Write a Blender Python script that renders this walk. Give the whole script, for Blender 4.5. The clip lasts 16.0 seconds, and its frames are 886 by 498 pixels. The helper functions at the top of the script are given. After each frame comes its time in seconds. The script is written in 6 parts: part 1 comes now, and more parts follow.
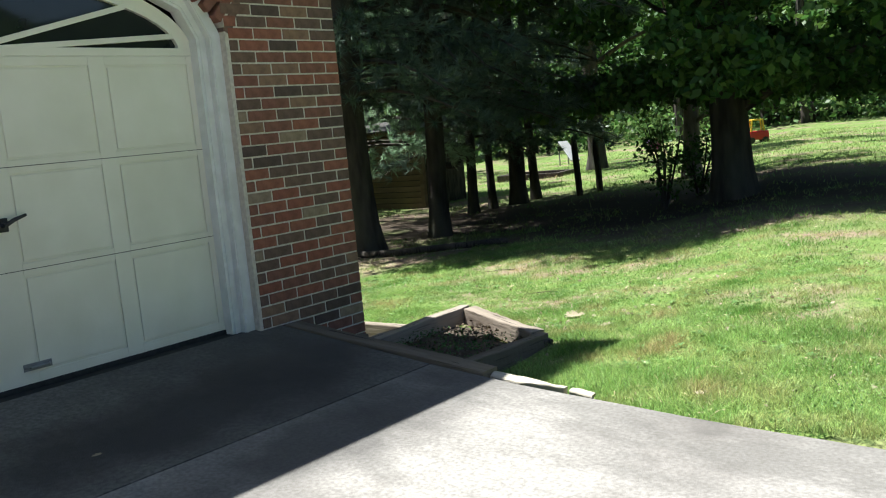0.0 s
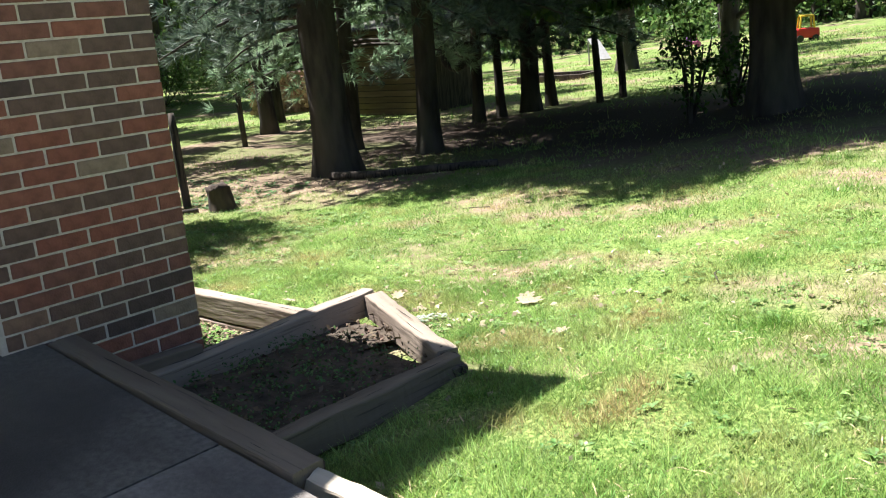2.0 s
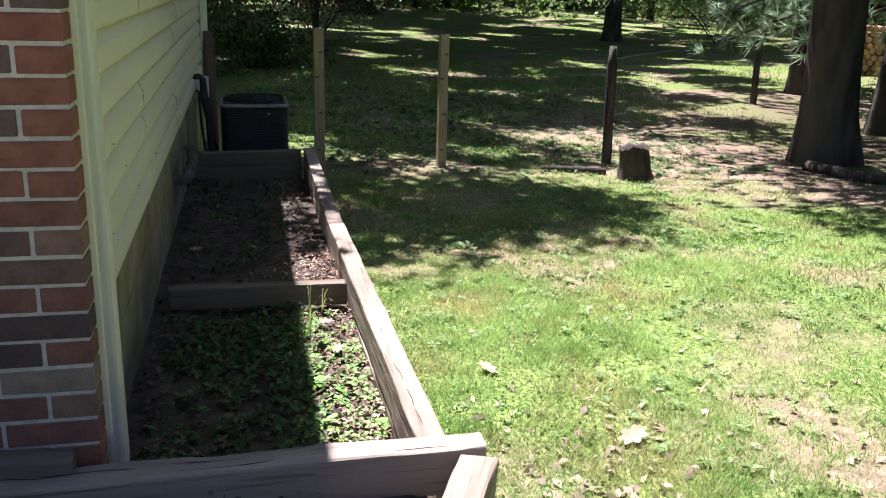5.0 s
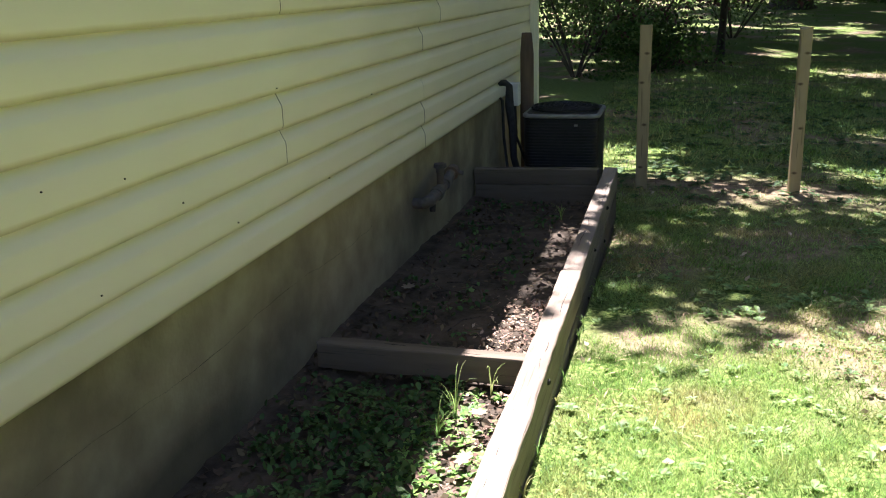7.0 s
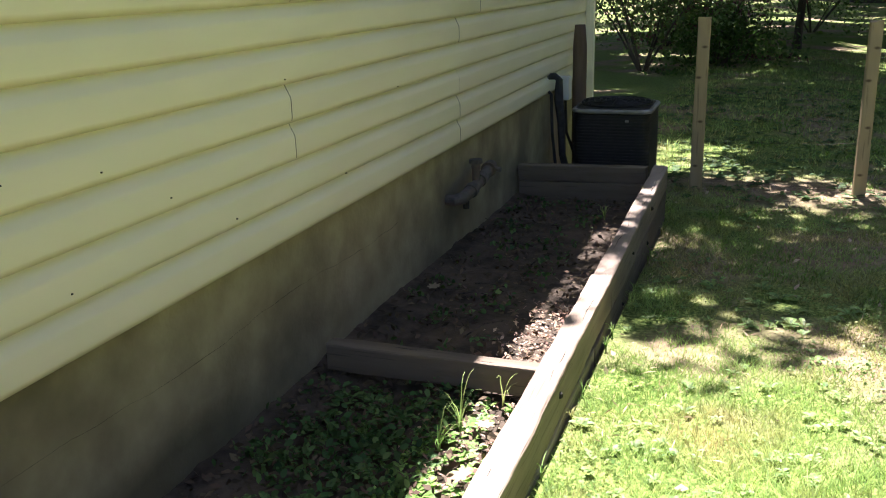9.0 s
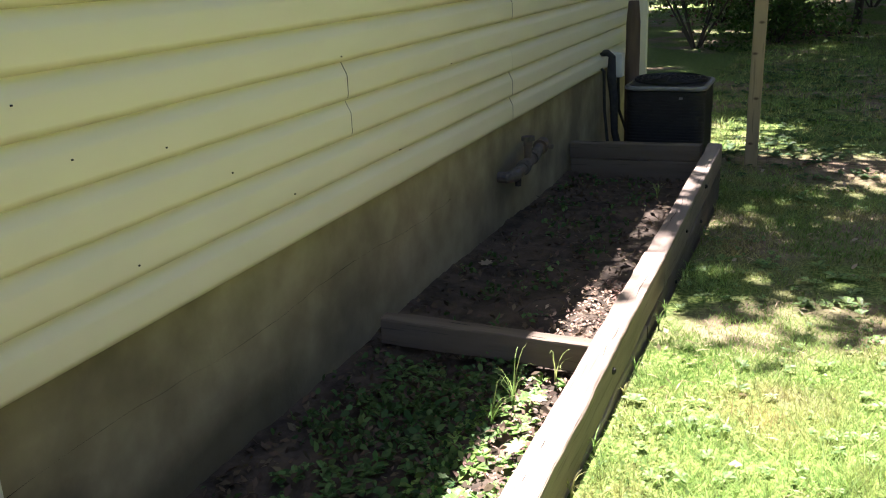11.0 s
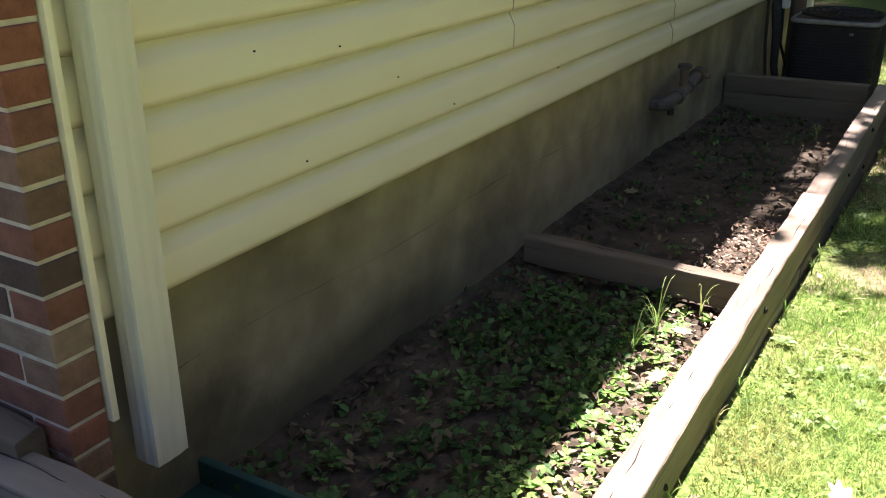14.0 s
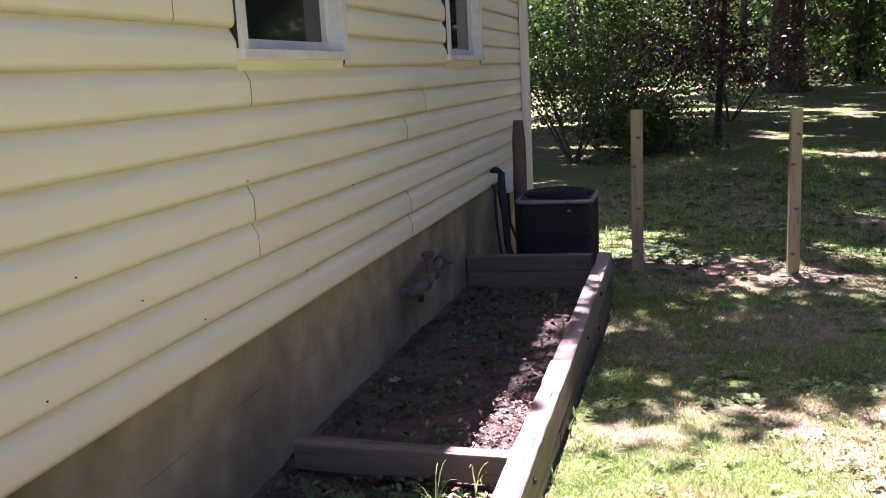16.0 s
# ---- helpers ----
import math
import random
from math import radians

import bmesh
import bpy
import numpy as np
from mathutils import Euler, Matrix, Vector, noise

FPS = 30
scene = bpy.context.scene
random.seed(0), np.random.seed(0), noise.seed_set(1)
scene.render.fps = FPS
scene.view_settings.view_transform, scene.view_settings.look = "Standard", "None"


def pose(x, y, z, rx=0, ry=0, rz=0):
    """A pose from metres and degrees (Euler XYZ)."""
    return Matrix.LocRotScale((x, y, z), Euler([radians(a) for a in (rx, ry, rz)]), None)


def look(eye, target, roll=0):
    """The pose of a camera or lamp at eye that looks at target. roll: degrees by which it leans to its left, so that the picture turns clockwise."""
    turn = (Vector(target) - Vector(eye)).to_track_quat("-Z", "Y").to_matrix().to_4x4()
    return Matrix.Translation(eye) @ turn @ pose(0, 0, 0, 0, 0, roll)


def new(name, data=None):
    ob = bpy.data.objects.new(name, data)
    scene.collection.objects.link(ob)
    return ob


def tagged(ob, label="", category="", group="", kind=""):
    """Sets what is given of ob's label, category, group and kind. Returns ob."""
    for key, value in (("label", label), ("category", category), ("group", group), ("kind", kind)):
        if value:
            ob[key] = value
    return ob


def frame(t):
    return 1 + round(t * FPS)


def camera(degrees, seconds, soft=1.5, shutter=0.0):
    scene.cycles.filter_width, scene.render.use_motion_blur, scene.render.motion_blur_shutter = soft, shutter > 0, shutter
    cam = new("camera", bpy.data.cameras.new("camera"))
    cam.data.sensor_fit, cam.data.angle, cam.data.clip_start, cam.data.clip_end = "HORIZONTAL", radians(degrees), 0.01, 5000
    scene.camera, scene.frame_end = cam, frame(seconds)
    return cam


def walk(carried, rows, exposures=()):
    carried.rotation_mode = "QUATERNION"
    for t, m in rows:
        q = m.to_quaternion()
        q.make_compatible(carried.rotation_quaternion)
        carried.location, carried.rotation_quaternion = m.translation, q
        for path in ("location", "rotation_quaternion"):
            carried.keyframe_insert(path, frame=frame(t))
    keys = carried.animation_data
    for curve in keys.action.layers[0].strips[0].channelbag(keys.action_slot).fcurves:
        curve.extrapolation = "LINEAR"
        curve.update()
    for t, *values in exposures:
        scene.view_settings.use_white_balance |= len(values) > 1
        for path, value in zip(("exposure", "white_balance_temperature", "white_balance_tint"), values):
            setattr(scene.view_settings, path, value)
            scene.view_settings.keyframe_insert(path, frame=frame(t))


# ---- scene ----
cam = camera(52.2, 16.0, soft=1.1)
METRES, EYE, TILT, LEAN, TURN = 7.05, 1.245, 0.0, 0.0, 40.1
PATH = [
    (0, (0.004, 0.009, 1.336), (-1.278, 1.521, 1.068), -5.3),
    (0.5, (-0.186, 0.512, 1.316), (-1.464, 2.001, 0.927), -5.4),
    (1, (-0.353, 1.043, 1.317), (-1.586, 2.564, 0.912), -7.0),
    (1.5, (-0.543, 1.52, 1.327), (-1.851, 2.965, 0.879), -5.9),
    (2, (-0.728, 2.01, 1.319), (-2.057, 3.425, 0.837), -5.2),
    (2.5, (-0.861, 2.494, 1.366), (-2.314, 3.777, 0.872), -5.0),
    (3, (-1.083, 2.878, 1.365), (-2.601, 4.037, 0.771), -5.8),
    (3.2, (-1.16, 3.028, 1.37), (-2.675, 4.162, 0.722), -6.6),
    (5.3, (-2.273, 4.592, 1.133), (-4.166, 4.91, 0.572), 1.1),
    (5.5, (-2.399, 4.708, 1.153), (-4.301, 4.973, 0.593), -0.1),
    (6, (-2.663, 4.986, 1.07), (-4.582, 4.908, 0.514), -1.6),
    (6.5, (-2.909, 5.174, 1.051), (-4.814, 4.884, 0.513), -0.8),
    (7, (-3.153, 5.299, 1.062), (-5.005, 4.798, 0.495), -1.7),
    (7.5, (-3.335, 5.431, 1.032), (-5.057, 4.625, 0.409), -2.7),
    (8, (-3.372, 5.452, 1.047), (-5.089, 4.624, 0.44), -3.6),
    (8.5, (-3.366, 5.446, 1.036), (-5.151, 4.749, 0.464), -2.2),
    (9, (-3.357, 5.436, 1.041), (-5.159, 4.79, 0.463), -1.6),
    (9.5, (-3.334, 5.424, 1.027), (-5.11, 4.711, 0.448), -2.2),
    (9.7, (-3.322, 5.422, 1.038), (-5.075, 4.66, 0.449), -2.4),
    (11.8, (-3.328, 5.446, 1.037), (-5.083, 4.734, 0.394), -2.7),
    (12, (-3.339, 5.466, 1.041), (-5.126, 4.811, 0.426), -3.2),
    (12.5, (-3.338, 5.48, 1.054), (-5.144, 4.849, 0.469), -4.3),
    (13, (-3.333, 5.442, 1.041), (-5.043, 4.64, 0.384), -4.1),
    (13.5, (-3.307, 5.382, 1.005), (-4.895, 4.426, 0.253), -1.8),
    (14, (-3.284, 5.341, 1.006), (-4.866, 4.386, 0.24), -0.3),
    (14.5, (-3.266, 5.347, 1.024), (-4.973, 4.529, 0.378), -1.8),
    (15, (-3.271, 5.363, 1.041), (-5.094, 4.734, 0.512), -3.6),
    (15.5, (-3.267, 5.36, 1.044), (-5.13, 4.804, 0.574), -2.8),
    (16, (-3.278, 5.369, 1.045), (-5.171, 4.847, 0.666), -3.0),
]
walk(cam, [(t, look(eye, target, roll)) for t, eye, target, roll in PATH],
     exposures=[(0, 1.36, 5950, 6), (0.5, 1.36, 6200, 4), (1, 1.18, 7100, 4), (1.5, 1.60, 6250, 11), (2.5, 1.74, 6200, 18), (3, 1.76, 6200, 25), (5.5, 1.75, 5950, 27), (7, 2.15, 6150, 25),
                (9, 2.33, 6350, 27), (12, 2.31, 6350, 28), (14, 2.2, 6600, 27), (15, 2.33, 6500, 27), (15.5, 2.33, 6300, 36), (16, 2.48, 5950, 63)])

# ---- light ----
SUN = Vector((1.24, 0.27, -2.85)).normalized()
world = bpy.data.worlds.new("world")
scene.world = world
world.use_nodes = True
wn = world.node_tree.nodes
sky = wn.new("ShaderNodeTexSky")
sky.sky_type = "NISHITA"
sky.sun_disc = False
sky.sun_elevation = math.asin(-SUN.z)
sky.sun_rotation = math.atan2(-SUN.x, -SUN.y)
world.node_tree.links.new(sky.outputs[0], wn["Background"].inputs[0])
wn["Background"].inputs[1].default_value = 0.046
sun_data = bpy.data.lights.new("sun", "SUN")
sun_data.energy, sun_data.angle, sun_data.color = 5.0, radians(0.53), (1.0, 0.965, 0.915)
sun = new("sun", sun_data)
sun.matrix_world = look((-SUN * 60), (0, 0, 0))


# ---- materials ----
def mat(name, c1, c2, scale=8.0, rough=0.8, bump=0.0, bscale=None, stain=None, sscale=1.5, sweight=0.6,
        stretch=(1, 1, 1), rand=0.0, island=0.0, metal=0.0, detail=8.0, spec=0.5, trans=0.0, contrast=0.35):
    m = bpy.data.materials.new(name)
    m.use_nodes = True
    nt = m.node_tree
    n, l = nt.nodes, nt.links.new
    b = n["Principled BSDF"]
    tc = n.new("ShaderNodeTexCoord")
    mp = n.new("ShaderNodeMapping")
    mp.inputs["Scale"].default_value = stretch
    l(tc.outputs["Object"], mp.inputs[0])
    noi = n.new("ShaderNodeTexNoise")
    noi.inputs["Scale"].default_value, noi.inputs["Detail"].default_value = scale, detail
    l(mp.outputs[0], noi.inputs["Vector"])
    ramp = n.new("ShaderNodeValToRGB")
    ramp.color_ramp.elements[0].position, ramp.color_ramp.elements[1].position = 0.5 - contrast / 2, 0.5 + contrast / 2
    ramp.color_ramp.elements[0].color, ramp.color_ramp.elements[1].color = (*c1, 1), (*c2, 1)
    l(noi.outputs["Fac"], ramp.inputs[0])
    col = ramp.outputs[0]
    if stain:
        sn = n.new("ShaderNodeTexNoise")
        sn.inputs["Scale"].default_value, sn.inputs["Detail"].default_value = sscale, 5
        l(mp.outputs[0], sn.inputs["Vector"])
        sr = n.new("ShaderNodeValToRGB")
        sr.color_ramp.elements[0].position, sr.color_ramp.elements[1].position = 0.48, 0.68
        sr.color_ramp.elements[0].color = (0, 0, 0, 1)
        sr.color_ramp.elements[1].color = (sweight, sweight, sweight, 1)
        l(sn.outputs["Fac"], sr.inputs[0])
        mx = n.new("ShaderNodeMixRGB")
        mx.inputs[2].default_value = (*stain, 1)
        l(sr.outputs[0], mx.inputs[0])
        l(col, mx.inputs[1])
        col = mx.outputs[0]
    if rand or island:
        if rand:
            src = n.new("ShaderNodeObjectInfo").outputs["Random"]
        else:
            src = n.new("ShaderNodeNewGeometry").outputs["Random Per Island"]
        amount = rand or island
        mr = n.new("ShaderNodeMapRange")
        mr.inputs["To Min"].default_value, mr.inputs["To Max"].default_value = 1 - amount, 1 + amount
        l(src, mr.inputs[0])
        hs = n.new("ShaderNodeHueSaturation")
        l(mr.outputs[0], hs.inputs["Value"])
        mh = n.new("ShaderNodeMapRange")
        mh.inputs["To Min"].default_value, mh.inputs["To Max"].default_value = 0.5 - amount * 0.05, 0.5 + amount * 0.05
        wv = n.new("ShaderNodeTexWhiteNoise")
        wv.noise_dimensions = "1D"
        l(src, wv.inputs["W"])
        l(wv.outputs["Value"], mh.inputs[0])
        l(mh.outputs[0], hs.inputs["Hue"])
        l(col, hs.inputs["Color"])
        col = hs.outputs[0]
    l(col, b.inputs["Base Color"])
    b.inputs["Roughness"].default_value, b.inputs["Metallic"].default_value = rough, metal
    b.inputs["Specular IOR Level"].default_value = spec
    if bump:
        bn = n.new("ShaderNodeTexNoise")
        bn.inputs["Scale"].default_value, bn.inputs["Detail"].default_value = bscale or scale * 3, 6
        l(mp.outputs[0], bn.inputs["Vector"])
        bp = n.new("ShaderNodeBump")
        bp.inputs["Strength"].default_value, bp.inputs["Distance"].default_value = bump, 0.01
        l(bn.outputs["Fac"], bp.inputs["Height"])
        l(bp.outputs[0], b.inputs["Normal"])
    if trans:
        tr = n.new("ShaderNodeBsdfTranslucent")
        l(col, tr.inputs[0])
        ms = n.new("ShaderNodeMixShader")
        ms.inputs[0].default_value = trans
        l(b.outputs[0], ms.inputs[1])
        l(tr.outputs[0], ms.inputs[2])
        l(ms.outputs[0], n["Material Output"].inputs["Surface"])
    return m


def brick_material():
    m = mat("fired_brick", (0.5, 0.5, 0.5), (1, 1, 1), 30, 0.85, 0.5, 120)
    nt = m.node_tree
    n, l = nt.nodes, nt.links.new
    b = n["Principled BSDF"]
    old = b.inputs["Base Color"].links[0].from_socket
    info = n.new("ShaderNodeObjectInfo")
    r = n.new("ShaderNodeValToRGB")
    r.color_ramp.interpolation = "CONSTANT"
    e = r.color_ramp.elements
    tones = [(0.0, (0.245, 0.105, 0.073)), (0.18, (0.31, 0.118, 0.075)), (0.36, (0.165, 0.102, 0.077)), (0.52, (0.29, 0.103, 0.066)),
             (0.60, (0.19, 0.115, 0.082)), (0.72, (0.28, 0.165, 0.11)), (0.82, (0.105, 0.07, 0.058)), (0.95, (0.32, 0.235, 0.165))]
    e[0].position, e[0].color = 0.0, (*tones[0][1], 1)
    e[1].position, e[1].color = tones[1][0], (*tones[1][1], 1)
    for p, c in tones[2:]:
        k = e.new(p)
        k.color = (*c, 1)
    l(info.outputs["Random"], r.inputs[0])
    mx = n.new("ShaderNodeMixRGB")
    mx.blend_type = "MULTIPLY"
    mx.inputs[0].default_value = 0.65
    l(r.outputs[0], mx.inputs[1])
    l(old, mx.inputs[2])
    l(mx.outputs[0], b.inputs["Base Color"])
    return m


def lawn_material():
    m = mat("lawn_soil", (0.15, 0.11, 0.07), (0.31, 0.235, 0.155), 14, 0.95, 0.8, 60, spec=0.2)
    nt = m.node_tree
    n, l = nt.nodes, nt.links.new
    b = n["Principled BSDF"]
    soil = b.inputs["Base Color"].links[0].from_socket
    tc = n["Texture Coordinate"]
    g1 = n.new("ShaderNodeTexNoise")
    g1.inputs["Scale"].default_value, g1.inputs["Detail"].default_value = 55, 10
    l(tc.outputs["Object"], g1.inputs["Vector"])
    gr = n.new("ShaderNodeValToRGB")
    gr.color_ramp.elements[0].color, gr.color_ramp.elements[1].color = (0.055, 0.105, 0.018, 1), (0.215, 0.28, 0.075, 1)
    gr.color_ramp.elements[0].position, gr.color_ramp.elements[1].position = 0.4, 0.62
    l(g1.outputs["Fac"], gr.inputs[0])
    pn = n.new("ShaderNodeTexNoise")
    pn.inputs["Scale"].default_value, pn.inputs["Detail"].default_value = 0.9, 8
    l(tc.outputs["Object"], pn.inputs["Vector"])
    pr = n.new("ShaderNodeValToRGB")
    pr.color_ramp.elements[0].position, pr.color_ramp.elements[1].position = 0.36, 0.50
    l(pn.outputs["Fac"], pr.inputs[0])
    at = n.new("ShaderNodeAttribute")
    at.attribute_name = "bare"
    sub = n.new("ShaderNodeMath")
    sub.operation, sub.use_clamp = "SUBTRACT", True
    l(pr.outputs[0], sub.inputs[0])
    l(at.outputs["Fac"], sub.inputs[1])
    # Needle litter under the pines, darkened so the soil colour holds their shade.
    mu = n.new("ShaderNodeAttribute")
    mu.attribute_name = "mulch_shade"
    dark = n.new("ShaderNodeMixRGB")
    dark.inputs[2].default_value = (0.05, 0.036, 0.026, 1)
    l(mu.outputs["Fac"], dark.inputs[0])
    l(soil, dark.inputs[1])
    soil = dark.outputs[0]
    mx = n.new("ShaderNodeMixRGB")
    l(sub.outputs[0], mx.inputs[0])
    l(soil, mx.inputs[1])
    l(gr.outputs[0], mx.inputs[2])
    l(mx.outputs[0], b.inputs["Base Color"])
    return m


BRICK = brick_material()
MORTAR = mat("mortar", (0.52, 0.465, 0.39), (0.66, 0.605, 0.52), 40, 0.95, 0.4, 150)
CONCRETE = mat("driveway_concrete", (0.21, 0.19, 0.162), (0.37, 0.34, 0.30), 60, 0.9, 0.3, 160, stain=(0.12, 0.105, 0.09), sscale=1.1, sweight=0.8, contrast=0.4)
# Apron concrete: real stains, darkened further with the garage's shade painted in.
STAINSHADECONCRETE = mat("stained_shade_concrete", (0.10, 0.092, 0.078), (0.185, 0.172, 0.148), 45, 0.9, 0.5, 140, stain=(0.05, 0.045, 0.039), sscale=1.2, sweight=0.85)
PARGE = mat("foundation_parging", (0.275, 0.235, 0.138), (0.395, 0.35, 0.215), 7, 0.93, 0.28, 60, stain=(0.12, 0.098, 0.065), sscale=1.9, sweight=0.7)
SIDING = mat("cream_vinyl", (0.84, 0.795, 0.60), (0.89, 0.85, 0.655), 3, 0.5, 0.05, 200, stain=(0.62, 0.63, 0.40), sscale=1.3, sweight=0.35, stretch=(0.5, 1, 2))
WHITE = mat("white_paint", (0.70, 0.70, 0.66), (0.80, 0.80, 0.77), 12, 0.5, 0.1, 80, stain=(0.50, 0.50, 0.44), sscale=4, sweight=0.4)
SPOUT = mat("cream_spout_paint", (0.70, 0.70, 0.58), (0.78, 0.78, 0.66), 10, 0.45, 0.08, 90, stain=(0.45, 0.47, 0.38), sscale=5, sweight=0.35, stretch=(1, 1, 0.3))
DOORPAINT = mat("cream_door_paint", (0.77, 0.745, 0.61), (0.83, 0.805, 0.68), 4, 0.4, 0.04, 60, stain=(0.60, 0.58, 0.47), sscale=1.4, sweight=0.4)
DARKMETAL = mat("dark_metal", (0.02, 0.02, 0.022), (0.05, 0.05, 0.052), 30, 0.45, 0.1, 120, metal=0.4)
BLACK = mat("black_louvre_paint", (0.010, 0.010, 0.012), (0.020, 0.020, 0.022), 20, 0.5, 0.1, 100)
RUBBER = mat("black_rubber", (0.012, 0.012, 0.012), (0.03, 0.03, 0.03), 30, 0.7)
GREYMETAL = mat("grey_paint_metal", (0.20, 0.20, 0.19), (0.30, 0.30, 0.285), 14, 0.5, 0.1, 60, stain=(0.22, 0.20, 0.17), sscale=6)
PVC = mat("white_pvc", (0.70, 0.70, 0.68), (0.78, 0.78, 0.76), 8, 0.4)
PIPE = mat("rusty_pipe", (0.06, 0.056, 0.05), (0.13, 0.12, 0.105), 25, 0.7, 0.3, 80, stain=(0.16, 0.10, 0.06), sscale=12)
GLASSDARK = mat("window_glass", (0.012, 0.014, 0.016), (0.02, 0.022, 0.025), 2, 0.04, spec=0.6)
TIMBER = mat("weathered_timber", (0.19, 0.15, 0.11), (0.36, 0.30, 0.235), 7, 0.9, 0.7, 22, stain=(0.20, 0.155, 0.11), sscale=3, sweight=0.6, stretch=(0.12, 1, 1))
OLDTIMBER = mat("grey_rotten_timber", (0.10, 0.076, 0.052), (0.22, 0.175, 0.125), 7, 0.95, 0.8, 22, stain=(0.10, 0.085, 0.06), sscale=4, sweight=0.6, stretch=(0.15, 1, 1))
PALETIMBER = mat("bleached_timber", (0.17, 0.132, 0.095), (0.33, 0.275, 0.205), 9, 0.9, 0.9, 26, stain=(0.17, 0.12, 0.09), sscale=2.4, sweight=0.85, stretch=(0.15, 1, 1))
PINEPOST = mat("treated_pine_post", (0.36, 0.27, 0.14), (0.52, 0.41, 0.24), 6, 0.8, 0.4, 25, stain=(0.26, 0.18, 0.09), sscale=5, sweight=0.5, stretch=(1, 1, 0.12))
OLDPOST = mat("old_cedar_post", (0.035, 0.028, 0.021), (0.10, 0.08, 0.06), 9, 0.95, 0.8, 30, stretch=(1, 1, 0.15))
BROWNPOST = mat("brown_cedar_post", (0.09, 0.062, 0.042), (0.20, 0.145, 0.10), 9, 0.95, 0.8, 30, stretch=(1, 1, 0.15))
BARK = mat("tree_bark", (0.022, 0.017, 0.013), (0.085, 0.067, 0.052), 7, 0.95, 1.0, 18, stain=(0.09, 0.09, 0.06), sscale=2, stretch=(1, 1, 0.25))
PALEBARK = mat("pale_bark", (0.10, 0.085, 0.065), (0.24, 0.21, 0.17), 7, 0.95, 0.8, 20, stretch=(1, 1, 0.3))
STUMPWOOD = mat("rotten_stump_wood", (0.02, 0.015, 0.011), (0.07, 0.05, 0.034), 12, 0.95, 1.0, 30, stretch=(1, 1, 0.25))
LEAF = mat("oak_leaf", (0.045, 0.095, 0.018), (0.085, 0.16, 0.035), 0.6, 0.55, island=0.45, trans=0.35, spec=0.3)
LEAFLIGHT = mat("bush_leaf", (0.075, 0.145, 0.035), (0.15, 0.24, 0.07), 0.6, 0.45, island=0.5, trans=0.45, spec=0.4)
PURPLE = mat("purple_leaf", (0.07, 0.025, 0.035), (0.16, 0.06, 0.065), 0.8, 0.5, island=0.5, trans=0.3, spec=0.4)
# Grey-green needles, brightened until the colour itself carries the sunlight.
SUNLITNEEDLE = mat("sunlit_grey_green_needle", (0.26, 0.39, 0.23), (0.45, 0.59, 0.37), 0.8, 0.5, island=0.35, trans=0.55, spec=0.4)
NEEDLE = mat("pine_needle", (0.07, 0.11, 0.075), (0.16, 0.215, 0.15), 0.8, 0.5, island=0.4, trans=0.2, spec=0.4)
GRASS = mat("grass_blade", (0.135, 0.26, 0.045), (0.365, 0.505, 0.155), 1.7, 0.6, stain=(0.46, 0.37, 0.17), sscale=1.9, sweight=0.85, contrast=0.3, island=0.5, trans=0.4, spec=0.25)
CLOVER = mat("clover_leaf", (0.095, 0.20, 0.04), (0.26, 0.37, 0.125), 2.5, 0.55, stain=(0.40, 0.35, 0.17), sscale=1.6, sweight=0.6, island=0.4, trans=0.35, spec=0.25)
WEEDLIGHT = mat("lawn_weed_leaf", (0.10, 0.20, 0.045), (0.25, 0.37, 0.12), 5.0, 0.5, island=0.45, trans=0.35, spec=0.3)
SAGE = mat("sage_leaf", (0.17, 0.22, 0.14), (0.34, 0.38, 0.28), 5.0, 0.6, island=0.4, trans=0.25, spec=0.3)
DRYLEAF = mat("dry_leaf", (0.30, 0.225, 0.15), (0.52, 0.43, 0.31), 3, 0.8, island=0.4, trans=0.15, spec=0.2)
# Weed green with sunlight put into it, for the bed's sunny strip.
SUNWEED = mat("sun_toned_weed_leaf", (0.15, 0.31, 0.06), (0.30, 0.46, 0.13), 5.0, 0.5, island=0.4, trans=0.4, spec=0.3)
BLEACHED = mat("bleached_rotten_wood", (0.40, 0.35, 0.26), (0.60, 0.54, 0.42), 9, 0.9, 0.8, 26, stain=(0.28, 0.22, 0.15), sscale=5, sweight=0.6, stretch=(0.15, 1, 1))
STRAW = mat("dead_grass", (0.34, 0.26, 0.14), (0.56, 0.46, 0.28), 4, 0.8, island=0.4, trans=0.2, spec=0.2)
CHIPS = mat("reddish_bark_chip", (0.20, 0.125, 0.085), (0.40, 0.285, 0.205), 3, 0.85, island=0.45, spec=0.2)
# Darker litter tone for the beds.
DARKLITTER = mat("dark_leaf_litter", (0.06, 0.044, 0.028), (0.15, 0.112, 0.07), 3, 0.85, island=0.5, spec=0.2)
# Weed green with shade put into it.
SHADEWEED = mat("weed_leaf", (0.04, 0.095, 0.025), (0.11, 0.20, 0.06), 4.0, 0.6, island=0.5, trans=0.3, spec=0.25)
LAWN = lawn_material()
BEDSOIL = mat("bed_soil", (0.042, 0.034, 0.025), (0.105, 0.083, 0.06), 14, 0.97, 1.0, 45, stain=(0.13, 0.10, 0.07), sscale=4, spec=0.2)
ROOFING = mat("asphalt_shingle", (0.05, 0.045, 0.04), (0.10, 0.09, 0.08), 20, 0.95, 0.6, 60)
TRAYGREEN = mat("dark_green_plastic", (0.012, 0.06, 0.055), (0.02, 0.085, 0.075), 9, 0.45, stain=(0.05, 0.06, 0.045), sscale=7)
RED = mat("red_plastic", (0.55, 0.025, 0.02), (0.62, 0.035, 0.03), 3, 0.4)
